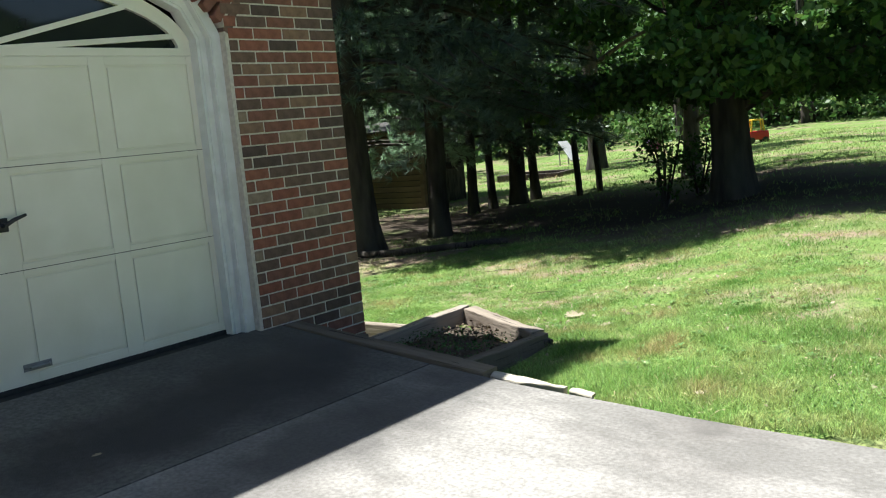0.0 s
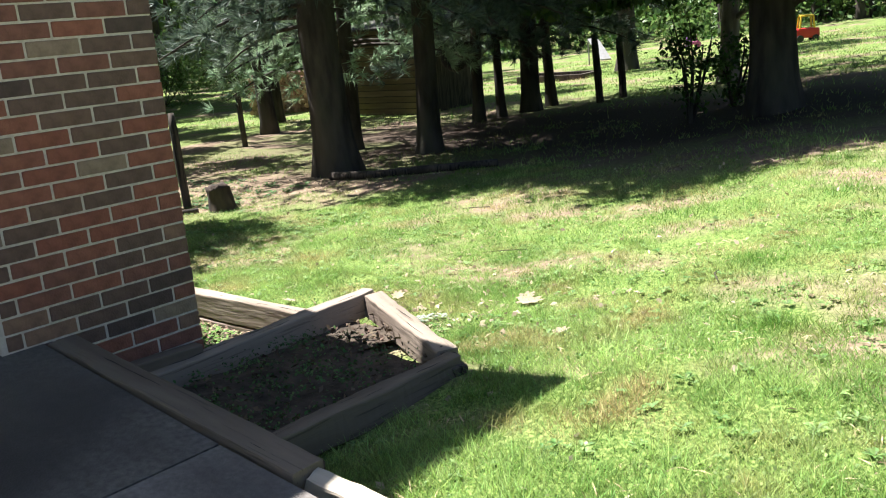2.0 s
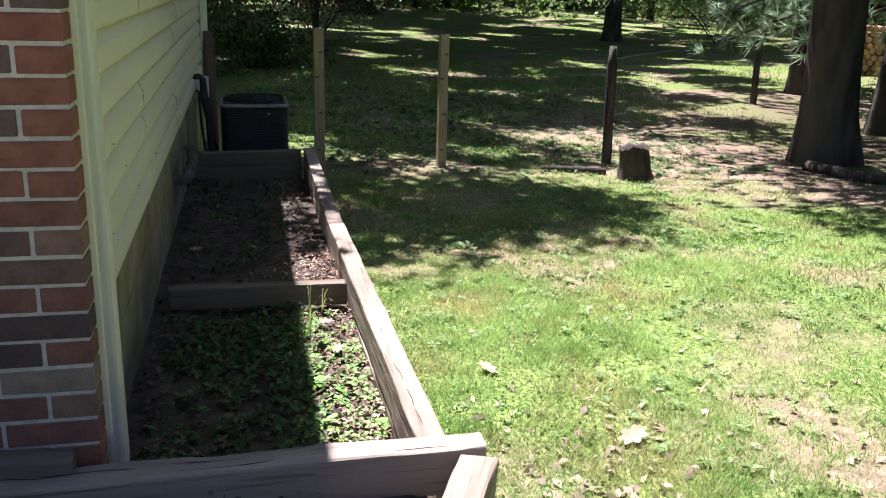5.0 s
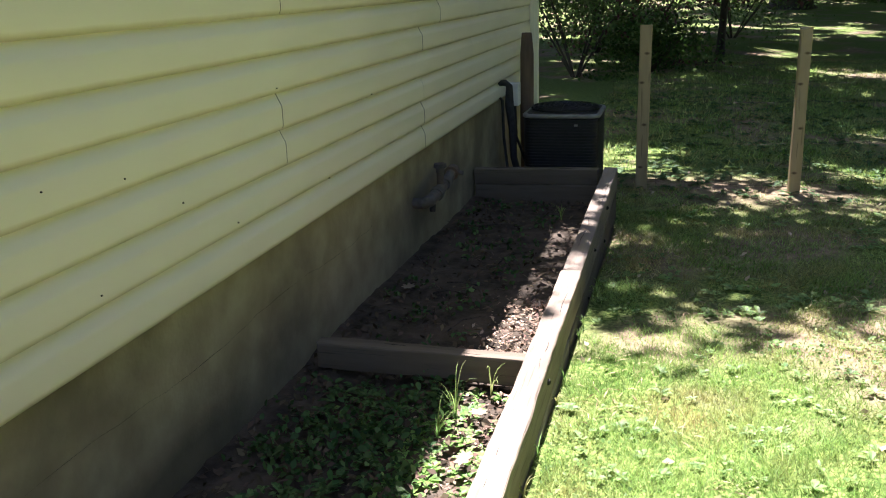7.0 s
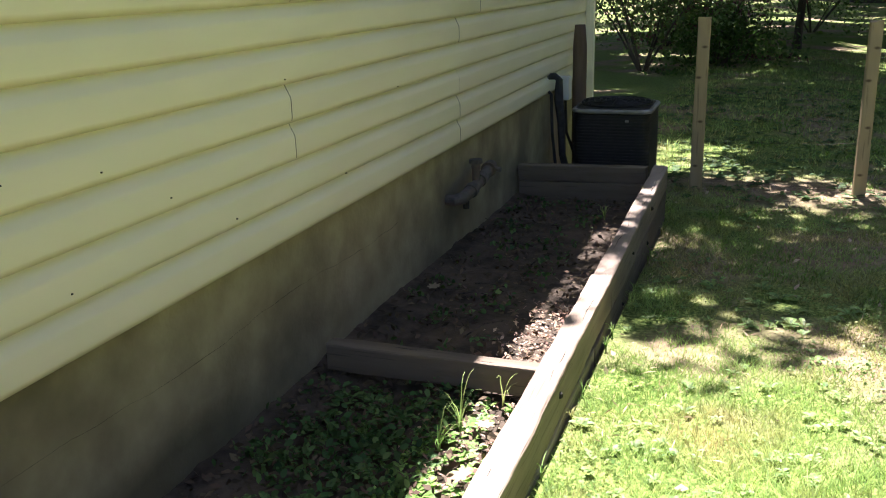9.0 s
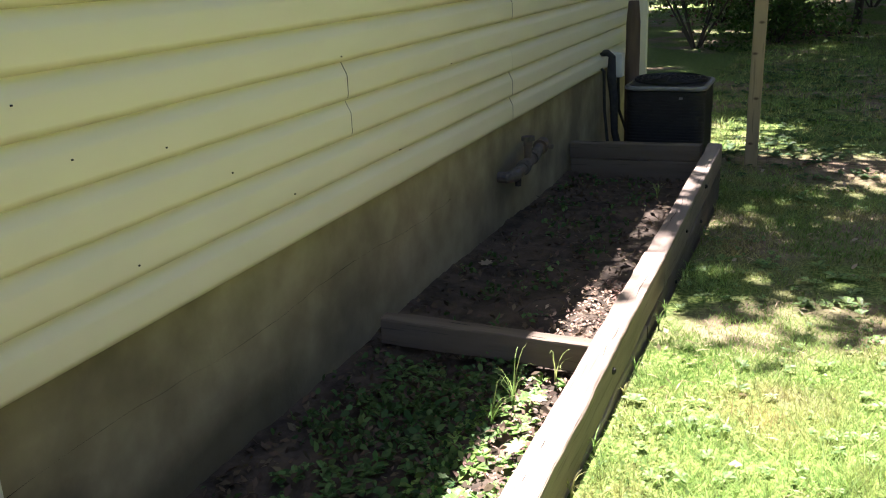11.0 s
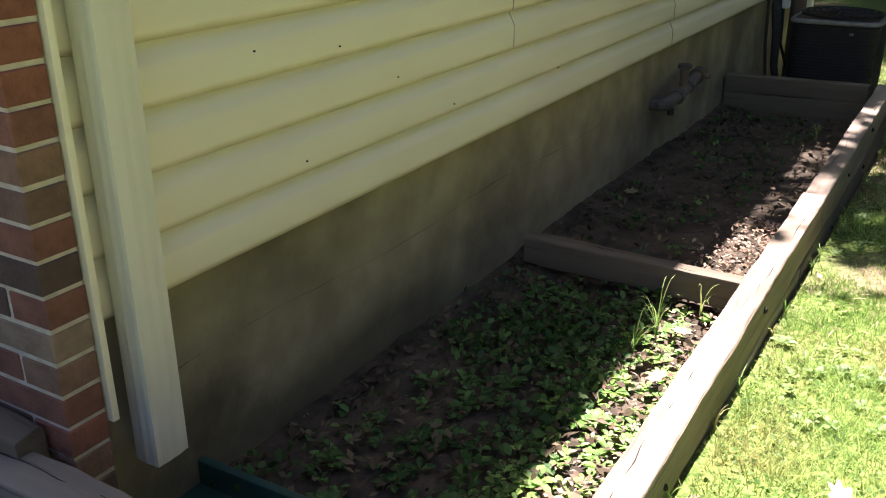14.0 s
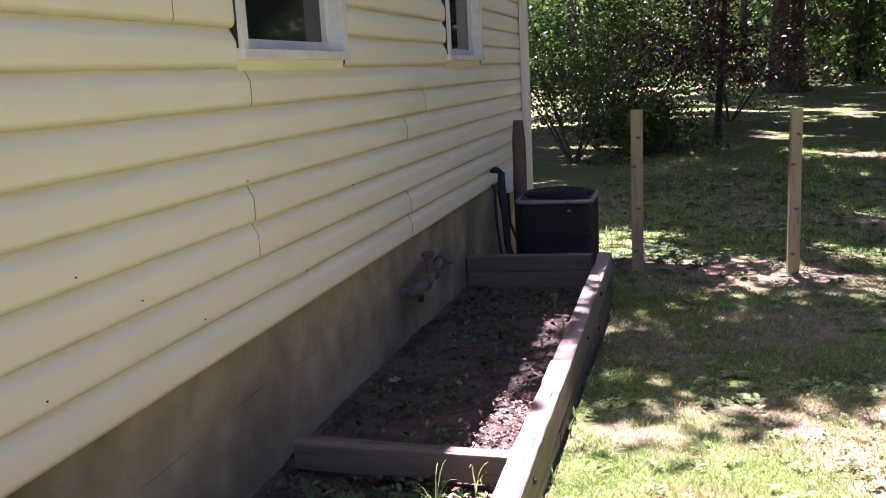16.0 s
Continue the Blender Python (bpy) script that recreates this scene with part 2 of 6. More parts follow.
YELLOW = mat("yellow_plastic", (0.70, 0.45, 0.03), (0.76, 0.50, 0.05), 3, 0.4)
PINK = mat("pink_plastic", (0.42, 0.07, 0.24), (0.48, 0.10, 0.28), 3, 0.4)
LILAC = mat("lilac_plastic", (0.35, 0.14, 0.50), (0.42, 0.18, 0.56), 3, 0.4)
WIRE = mat("rusty_wire", (0.05, 0.04, 0.033), (0.11, 0.09, 0.075), 20, 0.9)
SHEDBOARD = mat("shed_board", (0.13, 0.092, 0.05), (0.21, 0.155, 0.085), 6, 0.9, 0.5, 20, stretch=(0.15, 1, 1), rand=0.2)
LOGWOOD = mat("split_firewood", (0.34, 0.20, 0.14), (0.52, 0.36, 0.27), 8, 0.9, 0.6, 24, rand=0.3)
FARWOOD = mat("far_wood", (0.008, 0.014, 0.005), (0.035, 0.06, 0.018), 0.5, 1.0, contrast=0.3, spec=0.0)
CRACKDARK = mat("dark_seam", (0.015, 0.013, 0.01), (0.03, 0.026, 0.02), 20, 0.95)


def add_checks(m, stretch, scale=105, low=0.34, dark=0.68):
    """Drying checks and raised grain along a sawn timber."""
    nt = m.node_tree
    n, l = nt.nodes, nt.links.new
    b = n["Principled BSDF"]
    col = b.inputs["Base Color"].links[0].from_socket
    tc = n["Texture Coordinate"]
    mp = n.new("ShaderNodeMapping")
    mp.inputs["Scale"].default_value = stretch
    l(tc.outputs["Object"], mp.inputs[0])
    no = n.new("ShaderNodeTexNoise")
    no.inputs["Scale"].default_value, no.inputs["Detail"].default_value = scale, 4
    l(mp.outputs[0], no.inputs["Vector"])
    rp = n.new("ShaderNodeValToRGB")
    rp.color_ramp.elements[0].position, rp.color_ramp.elements[1].position = low, low + 0.07
    rp.color_ramp.elements[0].color = (dark, dark, dark, 1)
    l(no.outputs["Fac"], rp.inputs[0])
    mx = n.new("ShaderNodeMixRGB")
    mx.blend_type = "MULTIPLY"
    mx.inputs[0].default_value = 1.0
    l(col, mx.inputs[1])
    l(rp.outputs[0], mx.inputs[2])
    l(mx.outputs[0], b.inputs["Base Color"])
    bp = n.new("ShaderNodeBump")
    bp.inputs["Strength"].default_value, bp.inputs["Distance"].default_value = 0.6, 0.004
    l(rp.outputs[0], bp.inputs["Height"])
    old = b.inputs["Normal"].links
    if old:
        l(old[0].from_socket, bp.inputs["Normal"])
    l(bp.outputs[0], b.inputs["Normal"])


for wood_material in (TIMBER, OLDTIMBER, PALETIMBER):
    add_checks(wood_material, (0.028, 1, 1))
add_checks(PINEPOST, (1, 1, 0.05), 60, 0.33, 0.6)


def add_lap_grime_shade(m):
    """Darkens the drip edge of each lap: olive grime with the lip's shade painted in."""
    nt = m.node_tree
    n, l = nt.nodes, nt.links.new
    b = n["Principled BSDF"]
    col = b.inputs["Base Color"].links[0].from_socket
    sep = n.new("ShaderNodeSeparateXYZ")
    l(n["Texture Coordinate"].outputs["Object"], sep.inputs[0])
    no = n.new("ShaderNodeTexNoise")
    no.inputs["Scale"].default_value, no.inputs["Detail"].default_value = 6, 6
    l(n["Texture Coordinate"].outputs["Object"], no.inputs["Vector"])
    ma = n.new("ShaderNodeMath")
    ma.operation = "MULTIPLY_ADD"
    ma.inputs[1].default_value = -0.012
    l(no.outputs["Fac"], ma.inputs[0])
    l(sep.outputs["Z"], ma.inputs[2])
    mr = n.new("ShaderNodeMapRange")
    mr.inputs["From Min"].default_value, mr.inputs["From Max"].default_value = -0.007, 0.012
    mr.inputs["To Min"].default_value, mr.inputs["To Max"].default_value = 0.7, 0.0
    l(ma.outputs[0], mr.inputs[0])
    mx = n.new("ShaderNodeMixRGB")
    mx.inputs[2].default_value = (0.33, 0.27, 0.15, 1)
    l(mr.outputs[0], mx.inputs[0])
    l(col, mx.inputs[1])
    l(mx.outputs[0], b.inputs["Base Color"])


add_lap_grime_shade(SIDING)


def add_edge_mould(m):
    """Dark mould on the concrete where the lawn keeps its edge damp, and long tyre-worn streaks."""
    nt = m.node_tree
    n, l = nt.nodes, nt.links.new
    b = n["Principled BSDF"]
    col = b.inputs["Base Color"].links[0].from_socket
    tc = n["Texture Coordinate"].outputs["Object"]
    sep = n.new("ShaderNodeSeparateXYZ")
    l(tc, sep.inputs[0])
    mp = n.new("ShaderNodeMapping")
    mp.inputs["Scale"].default_value = (0.9, 2.0, 1)
    l(tc, mp.inputs[0])
    no = n.new("ShaderNodeTexNoise")
    no.inputs["Scale"].default_value, no.inputs["Detail"].default_value = 1.6, 9
    no.inputs["Roughness"].default_value = 0.65
    l(mp.outputs[0], no.inputs["Vector"])
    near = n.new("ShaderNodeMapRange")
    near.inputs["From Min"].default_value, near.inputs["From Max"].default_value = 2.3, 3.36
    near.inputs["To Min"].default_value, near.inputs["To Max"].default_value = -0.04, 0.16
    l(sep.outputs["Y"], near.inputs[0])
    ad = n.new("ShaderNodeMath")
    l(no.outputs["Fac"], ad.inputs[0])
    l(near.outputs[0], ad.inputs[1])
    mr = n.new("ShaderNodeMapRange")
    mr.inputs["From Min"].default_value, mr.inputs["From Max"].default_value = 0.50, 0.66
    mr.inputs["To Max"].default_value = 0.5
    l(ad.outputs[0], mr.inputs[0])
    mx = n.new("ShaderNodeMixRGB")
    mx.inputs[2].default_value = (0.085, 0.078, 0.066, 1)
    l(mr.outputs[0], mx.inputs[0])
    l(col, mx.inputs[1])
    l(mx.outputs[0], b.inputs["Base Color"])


add_edge_mould(CONCRETE)
add_edge_mould(STAINSHADECONCRETE)


def add_blotch(m, centre, radius, colour, weight, ragged=0.5, scale=7.0):
    """A ragged blotch of its own place and size, for mould, knots and painted shade."""
    nt = m.node_tree
    n, l = nt.nodes, nt.links.new
    b = n["Principled BSDF"]
    col = b.inputs["Base Color"].links[0].from_socket
    tc = n["Texture Coordinate"].outputs["Object"]
    mp = n.new("ShaderNodeMapping")
    mp.vector_type = "POINT"
    mp.inputs["Scale"].default_value = [1 / r for r in radius]
    mp.inputs["Location"].default_value = [-c / r for c, r in zip(centre, radius)]
    l(tc, mp.inputs[0])
    ln = n.new("ShaderNodeVectorMath")
    ln.operation = "LENGTH"
    l(mp.outputs[0], ln.inputs[0])
    no = n.new("ShaderNodeTexNoise")
    no.inputs["Scale"].default_value, no.inputs["Detail"].default_value = scale, 8
    l(tc, no.inputs["Vector"])
    ma = n.new("ShaderNodeMath")
    ma.operation = "MULTIPLY_ADD"
    ma.inputs[1].default_value = ragged * 2
    l(no.outputs["Fac"], ma.inputs[0])
    l(ln.outputs["Value"], ma.inputs[2])
    mr = n.new("ShaderNodeMapRange")
    mr.inputs["From Min"].default_value, mr.inputs["From Max"].default_value = ragged + 0.35, ragged + 1.05
    mr.inputs["To Min"].default_value, mr.inputs["To Max"].default_value = weight, 0.0
    l(ma.outputs[0], mr.inputs[0])
    mx = n.new("ShaderNodeMixRGB")
    mx.inputs[2].default_value = (*colour, 1)
    l(mr.outputs[0], mx.inputs[0])
    l(col, mx.inputs[1])
    l(mx.outputs[0], b.inputs["Base Color"])


add_blotch(PARGE, (-4.53, 3.955, -0.14), (0.17, 1.0, 0.13), (0.04, 0.034, 0.027), 0.65, 0.6, 9)
# Algae along the wall's foot, deepened to paint in the shade there.
add_blotch(PARGE, (-5.1, 3.955, -0.27), (1.1, 1.0, 0.13), (0.075, 0.07, 0.04), 0.7, 0.5, 5)
add_blotch(PARGE, (-7.72, 3.955, -0.06), (0.28, 1.0, 0.20), (0.13, 0.12, 0.09), 0.6, 0.5, 8)
# Stained patches beside the garage that also paint in its shade.
add_blotch(STAINSHADECONCRETE, (-3.35, 2.2, 0.2), (0.42, 1.6, 1.0), (0.035, 0.032, 0.03), 0.8, 0.6, 3)
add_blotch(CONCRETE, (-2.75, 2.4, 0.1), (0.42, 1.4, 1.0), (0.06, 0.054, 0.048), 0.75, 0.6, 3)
for knot in ((0.043, 0.012, 1.14), (0.04, -0.018, 0.93), (0.043, 0.008, 0.62), (0.042, -0.01, 0.30), (0.0, 0.043, 0.78)):
    add_blotch(PINEPOST, knot, (0.028, 0.024, 0.013), (0.075, 0.042, 0.018), 0.85, 0.15, 40)
add_blotch(SIDING, (-7.9, 3.985, 0.62), (1.2, 1.0, 0.30), (0.50, 0.56, 0.36), 0.5, 0.6, 5)
add_checks(OLDPOST, (1, 1, 0.06), 40, 0.40, 0.3)


# ---- mesh helpers ----
def part(name, bm, material, parent=None, label="", smooth=False):
    me = bpy.data.meshes.new(name)
    bm.to_mesh(me)
    bm.free()
    me.materials.append(material)
    if smooth:
        me.shade_smooth()
    ob = new(name, me)
    if parent:
        ob.parent = parent
    if label:
        ob["label"] = label
    return ob


def thing(name, label, category, m=None, group="", kind=""):
    ob = new(name)
    ob.matrix_basis = m if m else Matrix()
    return tagged(ob, label, category, group, kind)


def box(bm, x0, x1, y0, y1, z0, z1, bevel=0.0):
    r = bmesh.ops.create_cube(bm, size=1.0, matrix=Matrix.LocRotScale(((x0 + x1) / 2, (y0 + y1) / 2, (z0 + z1) / 2), None, (abs(x1 - x0), abs(y1 - y0), abs(z1 - z0))))
    if bevel:
        es = {e for v in r["verts"] for e in v.link_edges}
        bmesh.ops.bevel(bm, geom=list(es), offset=bevel, segments=2, affect="EDGES", profile=0.6)
    return bm


def boxed(*a, bevel=0.0):
    return box(bmesh.new(), *a, bevel=bevel)


def tube(bm, pts, radii, sides=10, cap=True):
    """A tapered round tube along the points."""
    rings = []
    for i, p in enumerate(pts):
        p = Vector(p)
        d = Vector(pts[min(i + 1, len(pts) - 1)]) - Vector(pts[max(i - 1, 0)])
        d.normalize()
        ref = Vector((1, 0, 0)) if abs(d.x) < 0.8 else Vector((0, 1, 0))
        e1 = d.cross(ref).normalized()
        e2 = d.cross(e1)
        r = radii[i] if isinstance(radii, (list, tuple)) else radii
        rings.append([bm.verts.new(p - e1 * (r * math.cos(2 * math.pi * k / sides)) + e2 * (r * math.sin(2 * math.pi * k / sides))) for k in range(sides)])
    for a, b in zip(rings, rings[1:]):
        for k in range(sides):
            bm.faces.new((a[k], a[(k + 1) % sides], b[(k + 1) % sides], b[k]))
    if cap:
        bm.faces.new(rings[0][::-1])
        bm.faces.new(rings[-1])
    return bm


def faces_mesh(name, V, material, parent=None, label=""):
    """One mesh of loose faces; V has the shape faces x corners x 3."""
    n, k = V.shape[:2]
    me = bpy.data.meshes.new(name)
    me.vertices.add(n * k)
    me.vertices.foreach_set("co", V.reshape(-1).astype(np.float32))
    me.loops.add(n * k)
    me.loops.foreach_set("vertex_index", np.arange(n * k, dtype=np.int32))
    me.polygons.add(n)
    me.polygons.foreach_set("loop_start", np.arange(0, n * k, k, dtype=np.int32))
    me.polygons.foreach_set("loop_total", np.full(n, k, dtype=np.int32))
    me.update(calc_edges=True)
    me.materials.append(material)
    ob = new(name, me)
    if parent:
        ob.parent = parent
    if label:
        ob["label"] = label
    return ob


def leaf_quads(rng, C, length, width, up=0.6):
    n = len(C)
    nrm = rng.normal(size=(n, 3)) + np.array((0, 0, up))
    nrm /= np.linalg.norm(nrm, axis=1)[:, None]
    t = np.cross(nrm, rng.normal(size=(n, 3)))
    t /= np.linalg.norm(t, axis=1)[:, None]
    b = np.cross(nrm, t)
    s = rng.uniform(0.6, 1.3, size=(n, 1))
    L, W = length * s / 2, width * s / 2
    droop = np.array((0, 0, -0.15)) * L
    return np.stack((C - t * L + droop, C + b * W, C + t * L + droop, C - b * W), axis=1)


def leaf_hexes(rng, C, length, width, up=0.6):
    """Small rounded leaves, each cupped along its midrib."""
    n = len(C)
    nrm = rng.normal(size=(n, 3)) + np.array((0, 0, up))
    nrm /= np.linalg.norm(nrm, axis=1)[:, None]
    t = np.cross(nrm, rng.normal(size=(n, 3)))
    t /= np.linalg.norm(t, axis=1)[:, None]
    b = np.cross(nrm, t)
    s = rng.uniform(0.45, 1.35, size=(n, 1))
    L, W = length * s / 2, width * s / 2
    lift = nrm * W * 0.35
    return np.stack((C - t * L, C - t * L * 0.35 + b * W + lift, C + t * L * 0.45 + b * W * 0.8 + lift, C + t * L - lift,
                     C + t * L * 0.45 - b * W * 0.8 + lift, C - t * L * 0.35 - b * W + lift), axis=1)


def needle_tufts(rng, P, D, count, length, width):
    """Tufts of needles at the points P that fan out round the directions D."""
    n = len(P)
    P2, D2 = np.repeat(P, count, 0), np.repeat(D, count, 0)
    d = D2 + rng.normal(size=P2.shape) * 0.55
    d /= np.linalg.norm(d, axis=1)[:, None]
    side = np.cross(d, rng.normal(size=d.shape))
    side /= np.linalg.norm(side, axis=1)[:, None]
    L = length * rng.uniform(0.6, 1.2, size=(len(d), 1))
    return np.stack((P2 - side * width / 2, P2 + side * width / 2, P2 + d * L), axis=1)


def rounded_bar(length, w, h, seed, rough=0.006, step=0.04, r=0.008, sag=0.0):
    """A worn sawn timber along local x, its top at z = 0."""
    bm = bmesh.new()
    n = max(2, int(length / step))
    prof = []
    for cx, cy, a0 in ((w / 2 - r, -r, 0), (-w / 2 + r, -r, 90), (-w / 2 + r, -h + r, 180), (w / 2 - r, -h + r, 270)):
        for k in range(3):
            a = radians(a0 + 45 * k)
            prof.append((cx + r * math.cos(a), cy + r * math.sin(a)))
    rings = []
    for i in range(n + 1):
        x = length * i / n
        ring = []
        for y, z in prof:
            q = noise.noise_vector(Vector((x * 3.5, y * 18 + seed * 7.3, z * 18)))
            e = noise.noise(Vector((x * 14, y * 40 + seed, z * 40))) * 0.35
            end = 0.02 * noise.noise(Vector((seed * 3.1, y * 30, z * 30))) if i in (0, n) else 0
            ring.append(bm.verts.new((x + end, y + (q.y + e) * rough, z + (q.z + e) * rough - sag * 4 * (i / n) * (1 - i / n))))
        rings.append(ring)
    m = len(prof)
    for a, b in zip(rings, rings[1:]):
        for k in range(m):
            bm.faces.new((a[k], a[(k + 1) % m], b[(k + 1) % m], b[k]))
    bm.faces.new(rings[0][::-1])
    bm.faces.new(rings[-1])
    bmesh.ops.recalc_face_normals(bm, faces=bm.faces)
    return bm


def bar_pose(a, b):
    """A pose at a with local x towards b and local z up."""
    a, b = Vector(a), Vector(b)
    x = (b - a).normalized()
    y = Vector((0, 0, 1)).cross(x).normalized()
    z = x.cross(y)
    return Matrix.Translation(a) @ Matrix((x, y, z)).transposed().to_4x4()


def timber(name, a, b, w, h, material, label, category="timber", seed=1, rough=0.006, parent=None, group=""):
    ob = part(name, rounded_bar((Vector(b) - Vector(a)).length, w, h, seed, rough), material, parent, label if parent else "")
    ob.matrix_basis = bar_pose(a, b)
    return ob if parent else tagged(ob, label, category, group)

# ---- ground ----
def smooth(a, b, t):
    t = np.clip((t - a) / (b - a), 0, 1)
    return t * t * (3 - 2 * t)


def ground_z(x, y):
    x, y = np.asarray(x, float), np.asarray(y, float)
    u = -x - 0.35 * (y - 4)
    z = 0.05 - 0.27 * smooth(1.0, 3.8, u) - 0.17 * smooth(3.0, 7.5, u) - 0.16 * smooth(6, 12, u) - 0.15 * smooth(12, 26, u) + 0.75 * smooth(26, 62, u)
    z = z + 0.012 * np.sin(1.7 * x + 0.6 * y) * np.sin(1.3 * y - 0.4 * x) * smooth(3.6, 5, y)
    z = z + 0.05 * np.sin(0.21 * x + 1) * np.sin(0.17 * y) * smooth(15, 30, np.abs(x) + np.abs(y))
    z = z + 0.10 * (1 - smooth(4.5, 5.7, y)) * smooth(-4.9, -3.9, x) * (1 - smooth(-2.6, -1.4, x))
    z = z - 0.11 * smooth(6.0, 8.0, y) - 0.08 * smooth(9.0, 16.0, y) - 0.10 * smooth(20.0, 38.0, y)
    under = (1 - smooth(3.30, 3.38, y)) * smooth(-12.0, -11.0, x)
    bed = (1 - smooth(4.82, 4.89, y)) * smooth(-9.05, -8.95, x) * (1 - smooth(-4.1, -4.0, x))
    return z - 0.40 * np.maximum(under, bed * 0.6)


def slab_z(x):
    return float(np.interp(x, [-4.3, -3.0, -2.5, -1.5, 0, 3, 12], [0.285, 0.148, 0.105, 0.055, 0.03, 0.01, -0.05]))


def axis_lines(lo, hi, step, far):
    mid = list(np.arange(lo, hi + 1e-6, step))
    out, d, p = [], step, hi
    while p < far:
        d *= 1.25
        p += d
        out.append(p)
    low, d, p = [], step, lo
    while p > -far:
        d *= 1.25
        p -= d
        low.append(p)
    return np.array(low[::-1] + mid + out)


def bare_amount(x, y):
    """How bare the lawn is: worn soil under the pines, by the fence and the old stump."""
    n1 = np.array([noise.noise(Vector((a * 0.5, b * 0.5, 3))) for a, b in zip(x.ravel(), y.ravel())]).reshape(x.shape)
    d1 = np.hypot((x + 10.6) / 2.6, (y - 9.6) / 2.0)
    d2 = np.hypot((x + 12.5) / 2.4, (y - 8.9) / 1.5)
    d3 = np.hypot((x + 10.1) / 0.95, (y - 6.6) / 3.0)
    d4 = np.hypot((x + 8.5) / 8.5, (y - 14.3) / 4.6)
    v = np.maximum.reduce([1.2 - d1, 1.1 - d2, 1.2 - d3, 1.6 - 1.25 * d4]) + 0.55 * n1 + 0.25 * smooth(10.6, 12.0, -x) * (1 - smooth(11.0, 15.0, y)) * (n1 + 0.6)
    return np.clip(v, 0, 1)


gx, gy = axis_lines(-12, 3, 0.12, 900), axis_lines(3.0, 14, 0.12, 900)
GX, GY = np.meshgrid(gx, gy)
GZ = ground_z(GX, GY)
me = bpy.data.meshes.new("ground")
nx, ny = len(gx), len(gy)
me.from_pydata(np.stack((GX, GY, GZ), -1).reshape(-1, 3).tolist(), [], [(j * nx + i, j * nx + i + 1, (j + 1) * nx + i + 1, (j + 1) * nx + i) for j in range(ny - 1) for i in range(nx - 1)])
me.shade_smooth()
bare = me.attributes.new("bare", "FLOAT", "POINT")
bare.data.foreach_set("value", bare_amount(GX, GY).reshape(-1).astype(np.float32))
# Ellipse under the pines where the shade is painted into the soil.
mulch_shade = me.attributes.new("mulch_shade", "FLOAT", "POINT")
mulch_shade.data.foreach_set("value", np.clip(1.6 - np.hypot((GX + 8.5) / 8.5, (GY - 14.3) / 4.6) * 1.3, 0, 1).reshape(-1).astype(np.float32))
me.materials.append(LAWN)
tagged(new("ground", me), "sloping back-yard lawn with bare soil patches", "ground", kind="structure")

# ---- driveway ----
drive = thing("pavement", "concrete driveway with cut joints, dark stains and painted garage shade", "driveway", kind="structure")


def slab(x0, x1, y0, y1):
    bm = bmesh.new()
    xs = np.linspace(x0, x1, max(3, int((x1 - x0) / 0.25)))
    top = [[bm.verts.new((x, y, slab_z(x) + 0.002 * noise.noise(Vector((x * 2, y * 2, 0))))) for y in (y0, (y0 + y1) / 2, y1)] for x in xs]
    low = [[bm.verts.new((x, y, slab_z(x) - 0.12)) for y in (y0, (y0 + y1) / 2, y1)] for x in xs]
    for i in range(len(xs) - 1):
        for j in range(2):
            bm.faces.new((top[i][j], top[i + 1][j], top[i + 1][j + 1], top[i][j + 1]))
        bm.faces.new((top[i][2], top[i + 1][2], low[i + 1][2], low[i][2]))
        bm.faces.new((top[i][0], low[i][0], low[i + 1][0], top[i + 1][0]))
    for i in (0, -1):
        for j in range(2):
            bm.faces.new((top[i][j], top[i][j + 1], low[i][j + 1], low[i][j]))
    bmesh.ops.recalc_face_normals(bm, faces=bm.faces)
    return bm


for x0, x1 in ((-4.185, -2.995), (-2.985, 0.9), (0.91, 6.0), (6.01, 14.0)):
    part("slab", slab(x0, x1, -9, 3.355), STAINSHADECONCRETE if x1 < -2 else CONCRETE, drive)
part("joint_filler", boxed(-4.30, -4.18, 0.2, 3.3, 0.0, 0.272), CRACKDARK, drive)

# ---- house ----
XF, YC, XB, YS, EAVE = -4.125, 4.035, -11.2, 3.985, 2.75
COURSE, PITCH = 0.066, 0.2140
DY0, DY1, DZ0 = 0.64, 3.085, 0.285      # the garage door's leaf
DMID, DARC, DHALF, DTOP = 1.862, 1.86, 1.14, 2.20

front = thing("wall_front", "brick front wall of the garage", "wall", kind="structure")


def front_backing():
    bm = bmesh.new()
    box(bm, -4.30, XF - 0.004, 3.20, 3.93, -0.2, 2.95)
    box(bm, -4.209, XF - 0.004, 3.93, YC - 0.004, -0.2, 2.95)
    box(bm, -4.30, XF - 0.008, -4.0, 0.53, -0.2, 2.95)
    box(bm, -4.30, XF - 0.008, 0.53, 3.20, 2.34, 2.95)
    return bm


part("backing", front_backing(), MORTAR, front)
back_shell = bmesh.new()
box(back_shell, XB, XB + 0.2, -4.0, YS - 0.04, -0.8, 2.95)
box(back_shell, XB, -4.3, -4.2, -4.0, -0.8, 2.95)
tagged(part("wall_rear", back_shell, SIDING), "plain closing walls of the house", "wall", kind="structure")
tagged(part("garage_floor", boxed(XB + 0.2, -4.31, -4.0, 3.7, 0.0, 0.25), CONCRETE), "plain concrete garage floor", "floor", kind="structure")

# side wall behind the siding, with its two window openings
WIN = [(-6.89, -5.98), (-9.52, -8.63)]
WZ0, WZ1 = 1.13, 2.33
side = thing("wall_side", "cream lapped vinyl siding on the side wall", "wall", kind="structure")


